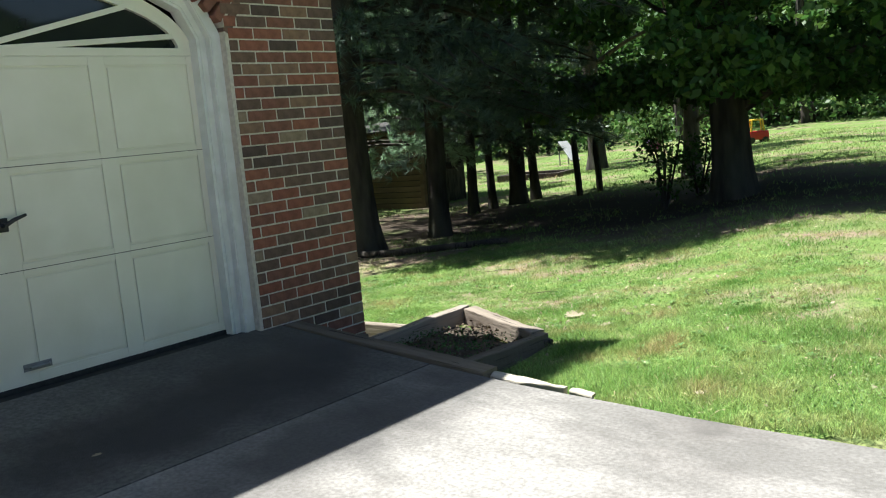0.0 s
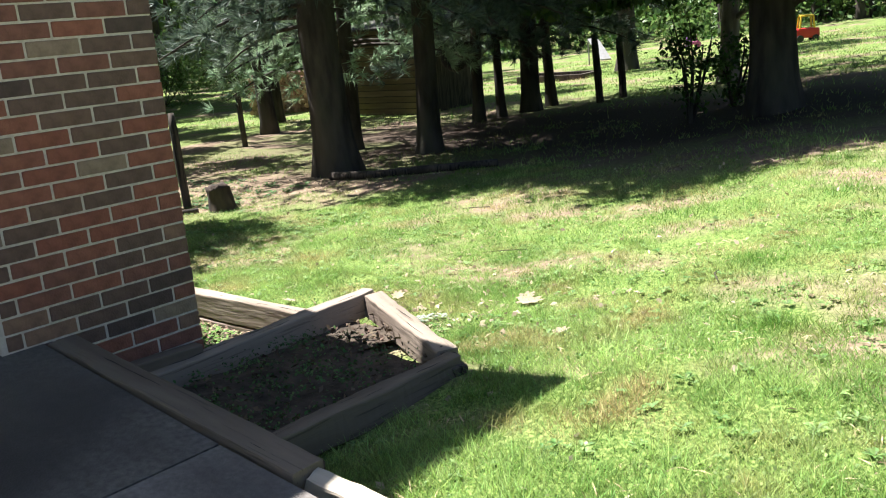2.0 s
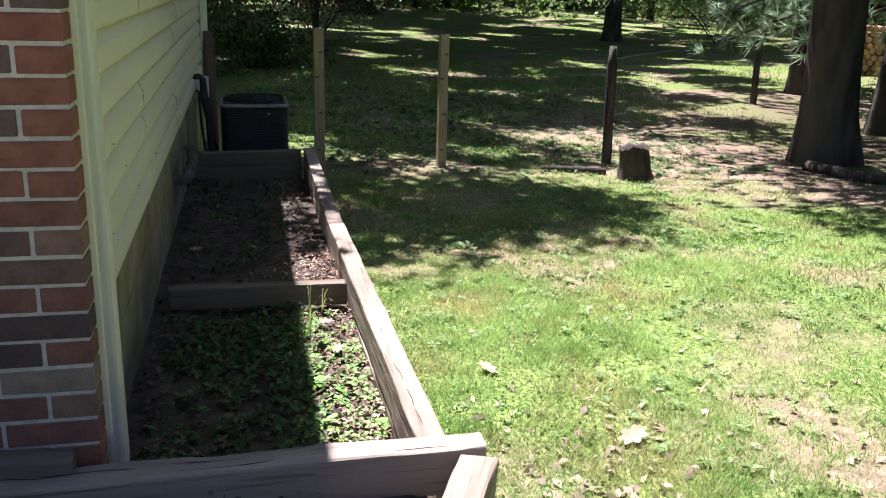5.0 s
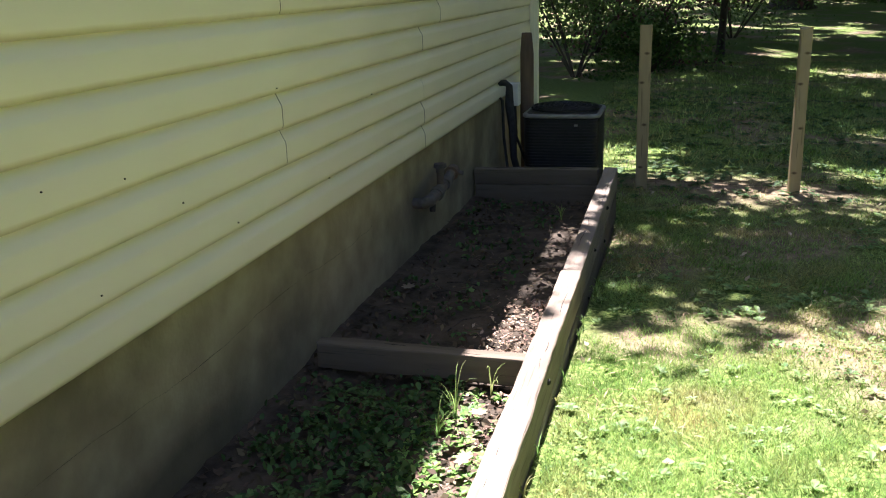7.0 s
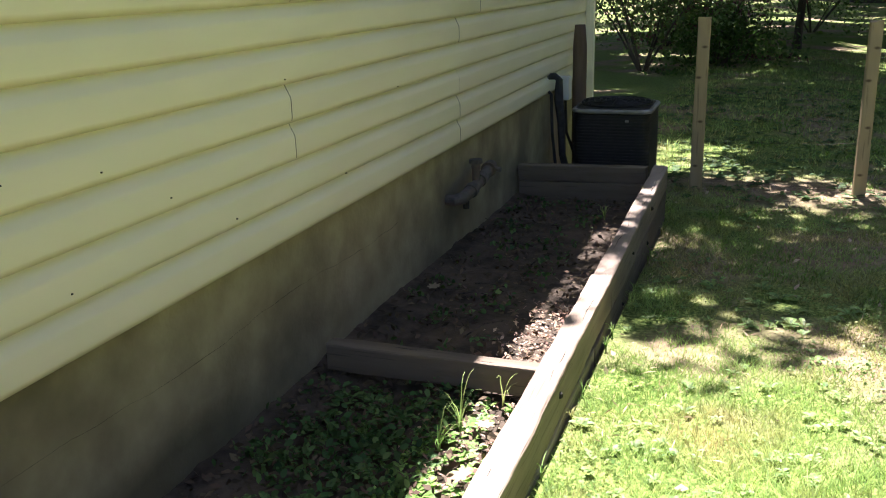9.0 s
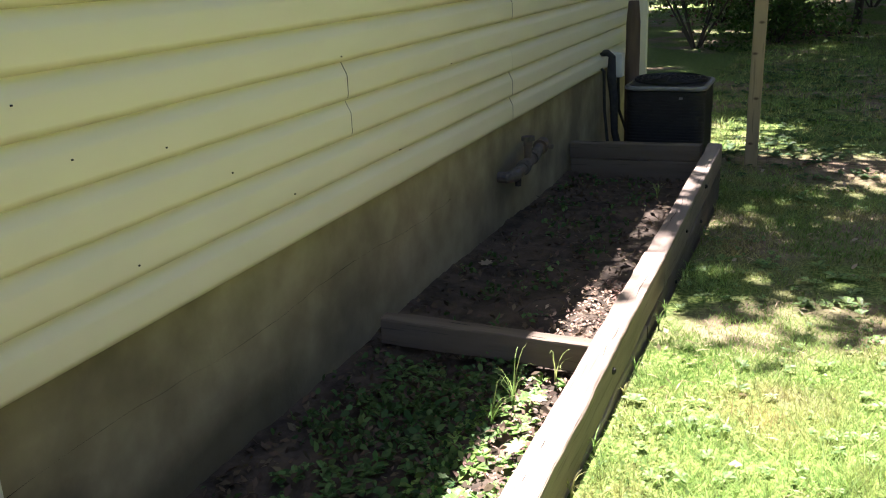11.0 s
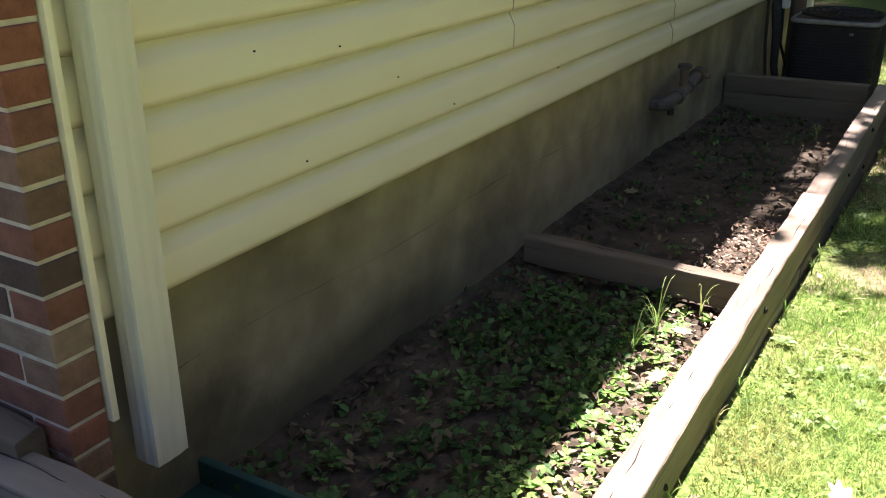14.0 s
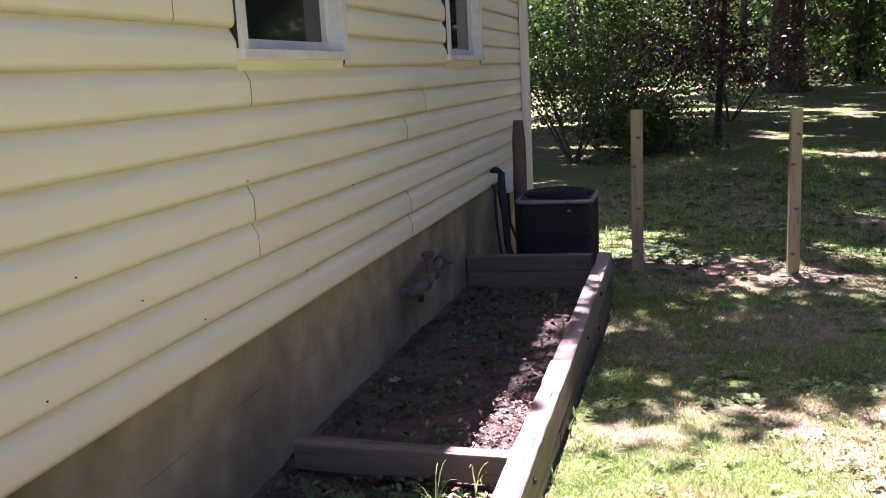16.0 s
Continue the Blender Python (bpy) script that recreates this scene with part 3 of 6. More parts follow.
def side_backing():
    bm = bmesh.new()
    y0, y1 = 3.80, YS - 0.03
    edges = [-4.31, WIN[0][1], WIN[0][0], WIN[1][1], WIN[1][0], XB]
    for k in range(5):
        a, b = edges[k + 1], edges[k]
        if k in (1, 3):
            box(bm, a, b, y0, y1, 0.232, WZ0)
            box(bm, a, b, y0, y1, WZ1, 2.95)
        else:
            box(bm, a, b, y0, y1, 0.232, 2.95)
    return bm


part("backing", side_backing(), CRACKDARK, side)
tagged(part("foundation", boxed(XB + 0.0, -4.228, 3.72, YS - 0.03, -1.1, 0.228), PARGE), "grey parged concrete foundation wall", "foundation", kind="structure")


def siding_panel(length, expo):
    """One dutch lap: flat face with a rolled lower lip and a sloped cove at its top."""
    prof = [(-0.0225, 0.001), (-0.020, -0.0015), (-0.014, -0.001), (-0.0085, 0.002), (-0.0045, 0.0065), (-0.0018, 0.012), (-0.0004, 0.019), (0.0, 0.027), (0.0, 0.078), (-0.0014, 0.085),
            (-0.0060, 0.094), (-0.0118, 0.105), (-0.0172, 0.116), (-0.0218, expo + 0.002)]
    bm = bmesh.new()
    n = max(2, int(length / 0.45))
    rows = []
    for i in range(n + 1):
        x = -length * i / n
        rows.append([bm.verts.new((x, y + 0.0012 * noise.noise(Vector((x * 1.3, z * 3, length))), z)) for y, z in prof])
    for a, b in zip(rows, rows[1:]):
        for k in range(len(prof) - 1):
            bm.faces.new((a[k], b[k], b[k + 1], a[k + 1]))
    bmesh.ops.recalc_face_normals(bm, faces=bm.faces)
    return bm


EXPO, ZB = 0.1265, 0.2125
rng = np.random.default_rng(3)
seams = {0: [-7.72], 1: [-7.72], 2: [-5.99, -7.72], 3: [-5.98, -8.9], 4: [-7.73], 5: [-8.1], 6: [-6.03, -9.9], 7: [-7.2]}
for k in range(20):
    z = ZB + k * EXPO
    cuts = sorted([-4.228, *seams.get(k, [-5.6 - 0.7 * (k % 4)]), XB + 0.03], reverse=True)
    spans = list(zip(cuts, cuts[1:]))
    pieces = []
    for a, b in spans:
        todo = [(a, b)]
        if z + EXPO > WZ0 + 0.02 and z < WZ1:
            for w0, w1 in WIN:
                nxt = []
                for p, q in todo:
                    if q < w0 and p > w1:
                        nxt += [(p, w1 + 0.018), (w0 - 0.018, q)]
                    elif p > w1 > q:
                        nxt.append((p, w1 + 0.018))
                    elif p > w0 > q:
                        nxt.append((w0 - 0.018, q))
                    elif not (w0 <= q and p <= w1):
                        nxt.append((p, q))
                todo = nxt
        pieces += todo
    for i, (a, b) in enumerate(pieces):
        if a - b < 0.05:
            continue
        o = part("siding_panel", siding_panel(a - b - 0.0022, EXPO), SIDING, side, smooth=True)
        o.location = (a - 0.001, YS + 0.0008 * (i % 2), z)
part("corner_strip", boxed(-4.228, -4.213, 3.93, YC + 0.012, 0.045, 2.75, bevel=0.002), SIDING, side, "cream corner strip beside the brick")
part("rear_corner_post", boxed(XB, XB + 0.035, 3.9, YS + 0.02, 0.2, 2.75, bevel=0.003), WHITE, side, "white rear corner post")

# nail holes and small chips in the siding
for hx, hz in ((-6.36, 0.344), (-5.05, 0.62), (-5.3, 0.50), (-4.75, 0.655), (-5.95, 0.735), (-6.9, 0.60), (-4.9, 0.37), (-5.6, 0.365), (-4.62, 0.79)):
    part("nail_hole", boxed(hx - 0.0025, hx + 0.0025, YS - 0.004, YS + 0.0028, hz, hz + 0.004, bevel=0.0008), CRACKDARK, side)

# window units
for i, (w0, w1) in enumerate(WIN):
    win = thing("window_%d" % (i + 1), "white framed sash window with dark glass", "window", kind="structure")
    bm = bmesh.new()
    for a in ((w0 - 0.018, w0 + 0.024), (w1 - 0.024, w1 + 0.018)):
        box(bm, *a, 3.90, YS + 0.022, WZ0 + 0.002, WZ1, bevel=0.004)
    box(bm, w0 - 0.015, w1 + 0.015, 3.90, YS + 0.02, WZ1 - 0.04, WZ1 + 0.03, bevel=0.004)
    part("window_frame", bm, WHITE, win)
    part("window_sill", boxed(w0 - 0.024, w1 + 0.024, 3.88, YS + 0.03, WZ0 - 0.006, WZ0 + 0.028, bevel=0.005), WHITE, win)
    bm = bmesh.new()
    for a in ((w0 + 0.026, w0 + 0.06), (w1 - 0.06, w1 - 0.026)):
        box(bm, *a, 3.90, 3.945, WZ0 + 0.036, WZ1 - 0.05, bevel=0.003)
    box(bm, w0 + 0.06, w1 - 0.06, 3.90, 3.945, WZ0 + 0.03, WZ0 + 0.066, bevel=0.003)
    box(bm, w0 + 0.072, w1 - 0.072, 3.90, 3.95, 1.70, 1.745, bevel=0.003)
    part("sash", bm, WHITE, win)
    part("pane", boxed(w0 + 0.06, w1 - 0.06, 3.915, 3.921, WZ0 + 0.06, WZ1 - 0.06), GLASSDARK, win)
    part("sill_apron", boxed(w0 - 0.019, w1 + 0.019, 3.95, YS - 0.008, WZ0 - 0.04, WZ0 - 0.005), SIDING, win, "cream siding strip under the sill")
    # Thin dark strips stand in for the shadow line beside the frame.
    for a in ((w0 - 0.0215, w0 - 0.0185), (w1 + 0.0185, w1 + 0.0215)):
        part("side_gap", boxed(*a, 3.90, YS + 0.006, WZ0 + 0.03, WZ1), CRACKDARK, win)
    part("reveal_backing", boxed(w0 - 0.02, w1 + 0.02, 3.805, 3.815, WZ0, WZ1), BLACK, win)

# roof with soffit and fascia
roof = thing("roof", "low hipped shingle roof with white fascia and soffit", "roof", kind="structure")
OX0, OX1, OY0, OY1 = XB - 0.3, XF + 0.325, -4.3, YS + 0.315
part("soffit", boxed(OX0 + 0.02, OX1 - 0.02, OY0 + 0.02, OY1 - 0.02, EAVE, EAVE + 0.02), WHITE, roof)
bm = bmesh.new()
box(bm, OX0, OX1, OY1 - 0.02, OY1, EAVE - 0.01, EAVE + 0.16)
box(bm, OX0, OX1, OY0, OY0 + 0.02, EAVE - 0.01, EAVE + 0.16)
box(bm, OX0, OX0 + 0.02, OY0 + 0.02, OY1 - 0.02, EAVE - 0.01, EAVE + 0.16)
box(bm, OX1 - 0.02, OX1, OY0 + 0.02, OY1 - 0.02, EAVE - 0.01, EAVE + 0.16)
part("fascia", bm, WHITE, roof)
bm = bmesh.new()
q = [bm.verts.new(v) for v in ((OX0, OY0, 2.9), (OX1, OY0, 2.9), (OX1, OY1, 2.9), (OX0, OY1, 2.9), (OX0 + 3.4, -0.15, 4.3), (OX1 - 3.4, -0.15, 4.3))]
for f4 in ((0, 1, 5, 4), (1, 2, 5), (2, 3, 4, 5), (3, 0, 4), (3, 2, 1, 0)):
    bm.faces.new([q[k] for k in f4])
part("shingles", bm, ROOFING, roof)

# ---- garage door ----
door = thing("door_1", "closed cream panelled garage door with arched fanlight", "garage door", kind="structure")
XD = -4.285


def arch_z(y, half, rise, z0):
    return z0 + rise * math.sqrt(max(0.0, 1 - ((y - DMID) / half) ** 2))


part("door_core", boxed(XD - 0.05, XD - 0.006, DY0, DY1, DZ0 + 0.012, 1.845), DOORPAINT, door)
cols = [(0.69, 1.18), (1.27, 1.75), (1.975, 2.455), (2.545, 3.035)]
rows = [(0.345, 0.812), (0.872, 1.302), (1.362, 1.80)]
for ra, rb in rows:
    for ca, cb in cols:
        bm = bmesh.new()
        box(bm, XD - 0.006, XD + 0.002, ca + 0.012, cb - 0.012, ra + 0.012, rb - 0.012, bevel=0.0035)
        part("panel", bm, DOORPAINT, door)
bm = bmesh.new()
zs = [DZ0 + 0.012] + [v for r in rows for v in r] + [1.845]
ys = [DY0] + [v for c in cols for v in c] + [DY1]
for k in range(0, len(ys), 2):
    box(bm, XD - 0.006, XD + 0.004, ys[k], ys[k + 1], zs[0], zs[-1], bevel=0.002)
for k in range(0, len(zs), 2):
    for ca, cb in cols:
        box(bm, XD - 0.006, XD + 0.0035, ca, cb, zs[k], zs[k + 1], bevel=0.002)
part("rails_and_stiles", bm, DOORPAINT, door)
for zz in (0.842, 1.332):
    part("section_gap", boxed(XD + 0.0025, XD + 0.0045, DY0, DY1, zz - 0.0015, zz + 0.0015), CRACKDARK, door)
part("bottom_seal", boxed(XD - 0.04, XD + 0.012, DY0, DY1, 0.262, DZ0 + 0.012, bevel=0.005), RUBBER, door, "black rubber bottom seal")


def arch_band(half_o, rise_o, half_i, rise_i, z0, x0, x1, steps=28):
    bm = bmesh.new()
    ring = []
    for k in range(steps + 1):
        a = math.pi * k / steps
        o = (DMID + half_o * math.cos(a), z0 + rise_o * math.sin(a))
        i = (DMID + half_i * math.cos(a), z0 + rise_i * math.sin(a))
        ring.append([bm.verts.new((x, *p)) for x in (x0, x1) for p in (o, i)])
    for a, b in zip(ring, ring[1:]):
        for k0, k1 in ((0, 1), (3, 2), (1, 3), (2, 0)):
            bm.faces.new((a[k0], a[k1], b[k1], b[k0]))
    bmesh.ops.recalc_face_normals(bm, faces=bm.faces)
    return bm


part("fanlight_frame", arch_band(1.222, 0.43, 1.14, 0.335, 1.868, XD - 0.05, XD + 0.003), DOORPAINT, door)
part("fanlight_rail", boxed(XD - 0.05, XD + 0.006, DY0, DY1, 1.846, 1.888, bevel=0.003), DOORPAINT, door)
bm = bmesh.new()
vs = [bm.verts.new((XD - 0.022, DMID + 1.16 * math.cos(math.pi * k / 32), 1.88 + 0.36 * math.sin(math.pi * k / 32))) for k in range(33)]
bm.faces.new(vs)
part("fanlight_glass", bm, GLASSDARK, door)
for ang in (14, 42, 90, 138, 166):
    a = radians(ang)
    y1, z1 = DMID + 1.15 * math.cos(a * 0.98 + 0.03), 1.868 + 0.345 * math.sin(a)
    bm = boxed(0, math.hypot(y1 - DMID, z1 - 1.87), -0.016, 0.016, -0.014, 0.014, bevel=0.003)
    o = part("glazing_bar", bm, DOORPAINT, door)
    o.matrix_basis = bar_pose((XD - 0.012, DMID, 1.87), (XD - 0.012, y1, z1))
handle = part("handle_plate", boxed(XD + 0.003, XD + 0.016, 1.885, 1.935, 1.035, 1.10, bevel=0.004), DARKMETAL, door, "black lock plate")
bm = bmesh.new()
tube(bm, [(XD + 0.016, 1.91, 1.065), (XD + 0.045, 1.91, 1.068), (XD + 0.048, 1.95, 1.088), (XD + 0.046, 2.01, 1.105)], [0.012, 0.011, 0.010, 0.007], 10)
part("handle_lever", bm, DARKMETAL, handle)
lift = part("lift_handle", boxed(XD + 0.004, XD + 0.008, 1.905, 2.045, 0.36, 0.395, bevel=0.001), GREYMETAL, door, "grey lift handle")
bm = bmesh.new()
tube(bm, [(XD + 0.006, 1.915, 0.378), (XD + 0.03, 1.93, 0.378), (XD + 0.03, 2.02, 0.378), (XD + 0.006, 2.035, 0.378)], 0.006, 8)
part("lift_grip", bm, GREYMETAL, lift)

# casing round the opening: upright boards, then angled lengths that follow the arch
trim = thing("trim", "white painted casing round the garage door", "door trim", kind="structure")


def casing_run(pts, offset_in, offset_out, x0, x1):
    """A board that follows the opening's outline between two offsets."""
    bm = bmesh.new()
    ring = []
    for i, (y, z) in enumerate(pts):
        p = Vector(pts[max(i - 1, 0)])
        q = Vector(pts[min(i + 1, len(pts) - 1)])
        d = (q - p).normalized()
        nrm = Vector((d.y, -d.x))
        a, b = Vector((y, z)) + nrm * offset_in, Vector((y, z)) + nrm * offset_out
        ring.append([bm.verts.new((x, *c)) for x in (x0, x1) for c in (a, b)])
    for a, b in zip(ring, ring[1:]):
        for k0, k1 in ((0, 1), (3, 2), (1, 3), (2, 0)):
            bm.faces.new((a[k0], a[k1], b[k1], b[k0]))
    bm.faces.new(ring[0])
    bm.faces.new(ring[-1])
    bmesh.ops.recalc_face_normals(bm, faces=bm.faces)
    return bm


half_line = [(3.075, 0.262), (3.075, 1.93), (2.99, 2.085), (2.62, 2.255), (2.2, 2.325), (DMID, 2.34)]
for name, pts in (("casing", half_line), ("casing", [(2 * DMID - y, z) for y, z in half_line[::-1]])):
    part(name, casing_run(pts, -0.005, 0.055, -4.30, -4.215), WHITE, trim)
    part(name, casing_run(pts, 0.055, 0.135, -4.30, -4.175), WHITE, trim)
    part("back_band", casing_run(pts, 0.062, 0.076, -4.18, -4.168), WHITE, trim)
    part("stop_bead", casing_run(pts, 0.012, 0.024, -4.22, -4.207), WHITE, trim)

# ---- downspout, gutter pan and pipes on the side wall ----


def downspout(name, x0, x1, y0, y1, zb, zt, label):
    sp = thing(name, label, "downspout")
    bm = bmesh.new()
    prof = []
    n = 40
    x, y = (x0 + x1) / 2, (y0 + y1) / 2
    hw, hd = (x1 - x0) / 2, (y1 - y0) / 2
    for k in range(n):
        a = 2 * math.pi * k / n
        c, s = math.cos(a), math.sin(a)
        m = max(abs(c), abs(s)) ** 0.86
        rib = 1 + 0.018 * math.cos(10 * a)
        prof.append((x + hw * c / m * rib, y + hd * s / m * rib))
    rings = [[bm.verts.new((px, py, z)) for px, py in prof] for z in (zb, zb + 0.6, zt - 0.5, zt)]
    for a, b in zip(rings, rings[1:]):
        for k in range(n):
            bm.faces.new((a[k], a[(k + 1) % n], b[(k + 1) % n], b[k]))
    inner = [bm.verts.new((x + (px - x) * 0.95, y + (py - y) * 0.93, zb)) for px, py in prof]
    deep = [bm.verts.new((x + (px - x) * 0.95, y + (py - y) * 0.93, zb + 0.25)) for px, py in prof]
    for k in range(n):
        bm.faces.new((rings[0][k], inner[k], inner[(k + 1) % n], rings[0][(k + 1) % n]))
        bm.faces.new((inner[k], deep[k], deep[(k + 1) % n], inner[(k + 1) % n]))
    bm.faces.new(rings[-1])
    part("pipe", bm, SPOUT, sp)
    part("strap", boxed(x0 - 0.01, x1 + 0.01, y0 - 0.004, y1 + 0.004, 2.2, 2.23, bevel=0.002), SPOUT, sp)
    return sp


downspout("downspout", -4.371, -4.286, YS + 0.012, YS + 0.078, -0.10, EAVE, "cream ribbed metal downspout against the siding")
downspout("downspout", XB + 0.04, XB + 0.12, YS + 0.004, YS + 0.07, -0.42, EAVE, "white metal downspout at the rear house corner")

tray = thing("splash_tray", "dark green plastic splash tray with leaf litter", "splash tray", pose(-4.345, 4.30, -0.30, 0, 0, 91))
bm = bmesh.new()
L2, W2, Hh = 0.33, 0.145, 0.075
box(bm, -L2, L2, -W2, W2, 0.0, 0.012)
box(bm, -L2, L2, -W2 - 0.004, -W2 + 0.018, 0.004, Hh, bevel=0.005)
box(bm, -L2, L2, W2 - 0.018, W2 + 0.004, 0.004, Hh, bevel=0.005)
box(bm, L2 - 0.02, L2 + 0.003, -W2 + 0.018, W2 - 0.018, 0.006, Hh - 0.002, bevel=0.005)
part("tray", bm, TRAYGREEN, tray)

pipes = thing("dryer_pipe", "old grey pipe elbow and vent stub on the foundation", "pipe")
bm = bmesh.new()
tube(bm, [(-7.56, 3.93, -0.045), (-7.56, 4.00, -0.045), (-7.59, 4.03, -0.04), (-7.70, 4.045, -0.022), (-7.83, 4.05, 0.0)], [0.026, 0.030, 0.033, 0.031, 0.029], 14)
tube(bm, [(-7.685, 4.044, -0.026), (-7.715, 4.046, -0.018)], [0.038, 0.038], 14)
part("elbow", bm, PIPE, pipes)
bm = bmesh.new()
tube(bm, [(-7.83, 4.05, 0.0), (-7.90, 4.052, 0.012)], [0.036, 0.034], 14)
tube(bm, [(-7.90, 4.052, 0.012), (-7.97, 4.055, 0.03)], [0.029, 0.029], 12)
tube(bm, [(-7.97, 4.055, 0.03), (-8.03, 4.055, 0.04)], [0.042, 0.036], 14)
tube(bm, [(-7.99, 4.07, 0.035), (-7.99, 4.12, 0.03)], [0.016, 0.013], 10)
part("coupling", bm, PIPE, pipes)
bm = bmesh.new()
tube(bm, [(-7.78, 4.045, -0.01), (-7.78, 4.045, 0.075)], [0.021, 0.021], 12)
tube(bm, [(-7.78, 4.045, 0.075), (-7.78, 4.045, 0.105)], [0.024, 0.024], 12)
tube(bm, [(-7.78, 4.045, 0.105), (-7.78, 4.045, 0.125)], [0.036, 0.034], 14)
part("stub", bm, PIPE, pipes)
bm = bmesh.new()
tube(bm, [(-7.62, 4.04, -0.06), (-7.62, 4.04, -0.10)], [0.018, 0.016], 8)
part("drain_plug", bm, DARKMETAL, pipes)

# ---- air conditioner by the rear corner ----
ac = thing("air_conditioner", "black square outdoor air conditioner with grey lid rim", "air conditioner", pose(-9.86, 4.452, -0.50))
AW, AD, AH = 0.272, 0.285, 0.605


def rounded_block(hx, hy, z0, z1, r, dome=0.0):
    """An upright block with round corners, its top edge eased."""
    bm = bmesh.new()
    out = []
    for cx, cy, a0 in ((hx - r, hy - r, 0), (-hx + r, hy - r, 90), (-hx + r, -hy + r, 180), (hx - r, -hy + r, 270)):
        for k in range(7):
            a = radians(a0 + 15 * k)
            out.append((cx, cy, math.cos(a), math.sin(a)))
    e = min(0.008, (z1 - z0) * 0.35)
    rings = [[bm.verts.new((cx + (r - d) * c, cy + (r - d) * s, z)) for cx, cy, c, s in out] for z, d in ((z0, e), (z0 + e, 0), (z1 - e, 0), (z1, e))]
    n = len(out)
    for p, q in zip(rings, rings[1:]):
        for k in range(n):
            bm.faces.new((p[k], p[(k + 1) % n], q[(k + 1) % n], q[k]))
    bm.faces.new(rings[0][::-1])
    if dome:
        top = bm.verts.new((0, 0, z1 + dome))
        for k in range(n):
            bm.faces.new((rings[-1][k], rings[-1][(k + 1) % n], top))
    else:
        bm.faces.new(rings[-1])
    return bm


part("pad", boxed(-AD - 0.06, AD + 0.06, -AW - 0.06, AW + 0.06, -0.12, 0.0, bevel=0.01), CONCRETE, ac)
part("cabinet", rounded_block(AD - 0.006, AW - 0.006, 0.0, AH, 0.07), BLACK, ac)
louvre_mesh = None
for k in range(26):
    if louvre_mesh is None:
        o = part("louvre", rounded_block(AD, AW, 0.0, 0.006, 0.075), BLACK, ac)
        louvre_mesh = o.data
    else:
        o = new("louvre", louvre_mesh)
        o.parent = ac
    o.location.z = 0.05 + k * 0.0215
part("lid_rim", rounded_block(AD + 0.008, AW + 0.008, AH, AH + 0.028, 0.085), GREYMETAL, ac, "grey painted lid rim")
part("lid_top", rounded_block(AD - 0.02, AW - 0.02, AH + 0.024, AH + 0.032, 0.07, 0.012), DARKMETAL, ac, "dark lid top")
part("badge", boxed(AD - 0.001, AD + 0.004, 0.10, 0.125, AH - 0.055, AH - 0.04, bevel=0.001), GREYMETAL, ac, "small grey maker's badge")
bm = bmesh.new()
for k in range(1, 7):
    pts = [(0.24 * k / 6 * math.cos(a), 0.24 * k / 6 * math.sin(a), AH + 0.065 - 0.01 * k / 6) for a in np.linspace(0, 2 * math.pi, 33)]
    tube(bm, pts, 0.004, 5, cap=False)
for k in range(10):
    a = 2 * math.pi * k / 10
    tube(bm, [(0.03 * math.cos(a), 0.03 * math.sin(a), AH + 0.066), (0.25 * math.cos(a), 0.25 * math.sin(a), AH + 0.05)], 0.004, 5)
part("fan_guard", bm, DARKMETAL, ac, "dark wire fan guard")
part("fan_well", (lambda b: tube(b, [(0, 0, AH + 0.02), (0, 0, AH + 0.047)], [0.245, 0.25], 28))(bmesh.new()), RUBBER, ac)

lines = thing("conduit", "dark insulated refrigerant line with white junction box", "conduit")
bm = bmesh.new()
tube(bm, [(-9.78, 3.93, 0.33), (-9.78, 4.02, 0.335), (-9.775, 4.05, 0.31), (-9.74, 4.055, 0.18), (-9.70, 4.085, 0.02), (-9.67, 4.10, -0.2), (-9.67, 4.15, -0.40)], [0.022, 0.024, 0.026, 0.034, 0.030, 0.026, 0.024], 10)
tube(bm, [(-9.66, 4.00, 0.24), (-9.66, 4.02, 0.22), (-9.65, 4.03, -0.05), (-9.64, 4.07, -0.38)], 0.011, 8)
part("refrigerant_line", bm, RUBBER, lines)
part("junction_box", boxed(-10.06, -9.96, YS + 0.004, YS + 0.10, 0.14, 0.31, bevel=0.008), PVC, lines, "white plastic junction box")
bm = bmesh.new()
tube(bm, [(-10.0, 4.05, 0.15), (-10.0, 4.06, -0.1), (-9.98, 4.14, -0.3)], 0.011, 8)
part("whip", bm, RUBBER, lines)

crack = bmesh.new()
pts = [(x, YS - 0.0285, 0.010 + 0.012 * math.sin(5 * x) + 0.008 * noise.noise(Vector((x * 9, 0, 0)))) for x in np.linspace(-4.45, -6.9, 60)]
tube(crack, pts, [max(0.0001, 0.0022 * noise.noise(Vector((p[0] * 4, 4, 0))) + 0.0004) for p in pts], 4)
tagged(part("wall_crack", crack, CRACKDARK), "hairline crack along the foundation", "crack", kind="structure")

# ---- timbers and raised beds ----
timber("edging_timber", (-4.10, 3.42, 0.272), (-2.66, 3.43, 0.135), 0.115, 0.12, OLDTIMBER, "grey weathered edging timber along the concrete", seed=2)
timber("edging_timber", (-2.66, 3.44, 0.112), (-2.26, 3.475, 0.078), 0.062, 0.05, BLEACHED, "bleached broken end of a rotten timber", seed=3, rough=0.018)
timber("edging_timber", (-2.22, 3.455, 0.080), (-2.10, 3.455, 0.070), 0.04, 0.04, BLEACHED, "bleached splinter of a rotten timber", seed=4, rough=0.012)
timber("bed_timber", (-4.045, 3.62, 0.03), (-4.03, 4.95, 0.058), 0.088, 0.13, TIMBER, "weathered rear timber of the corner bed", seed=5, rough=0.008)
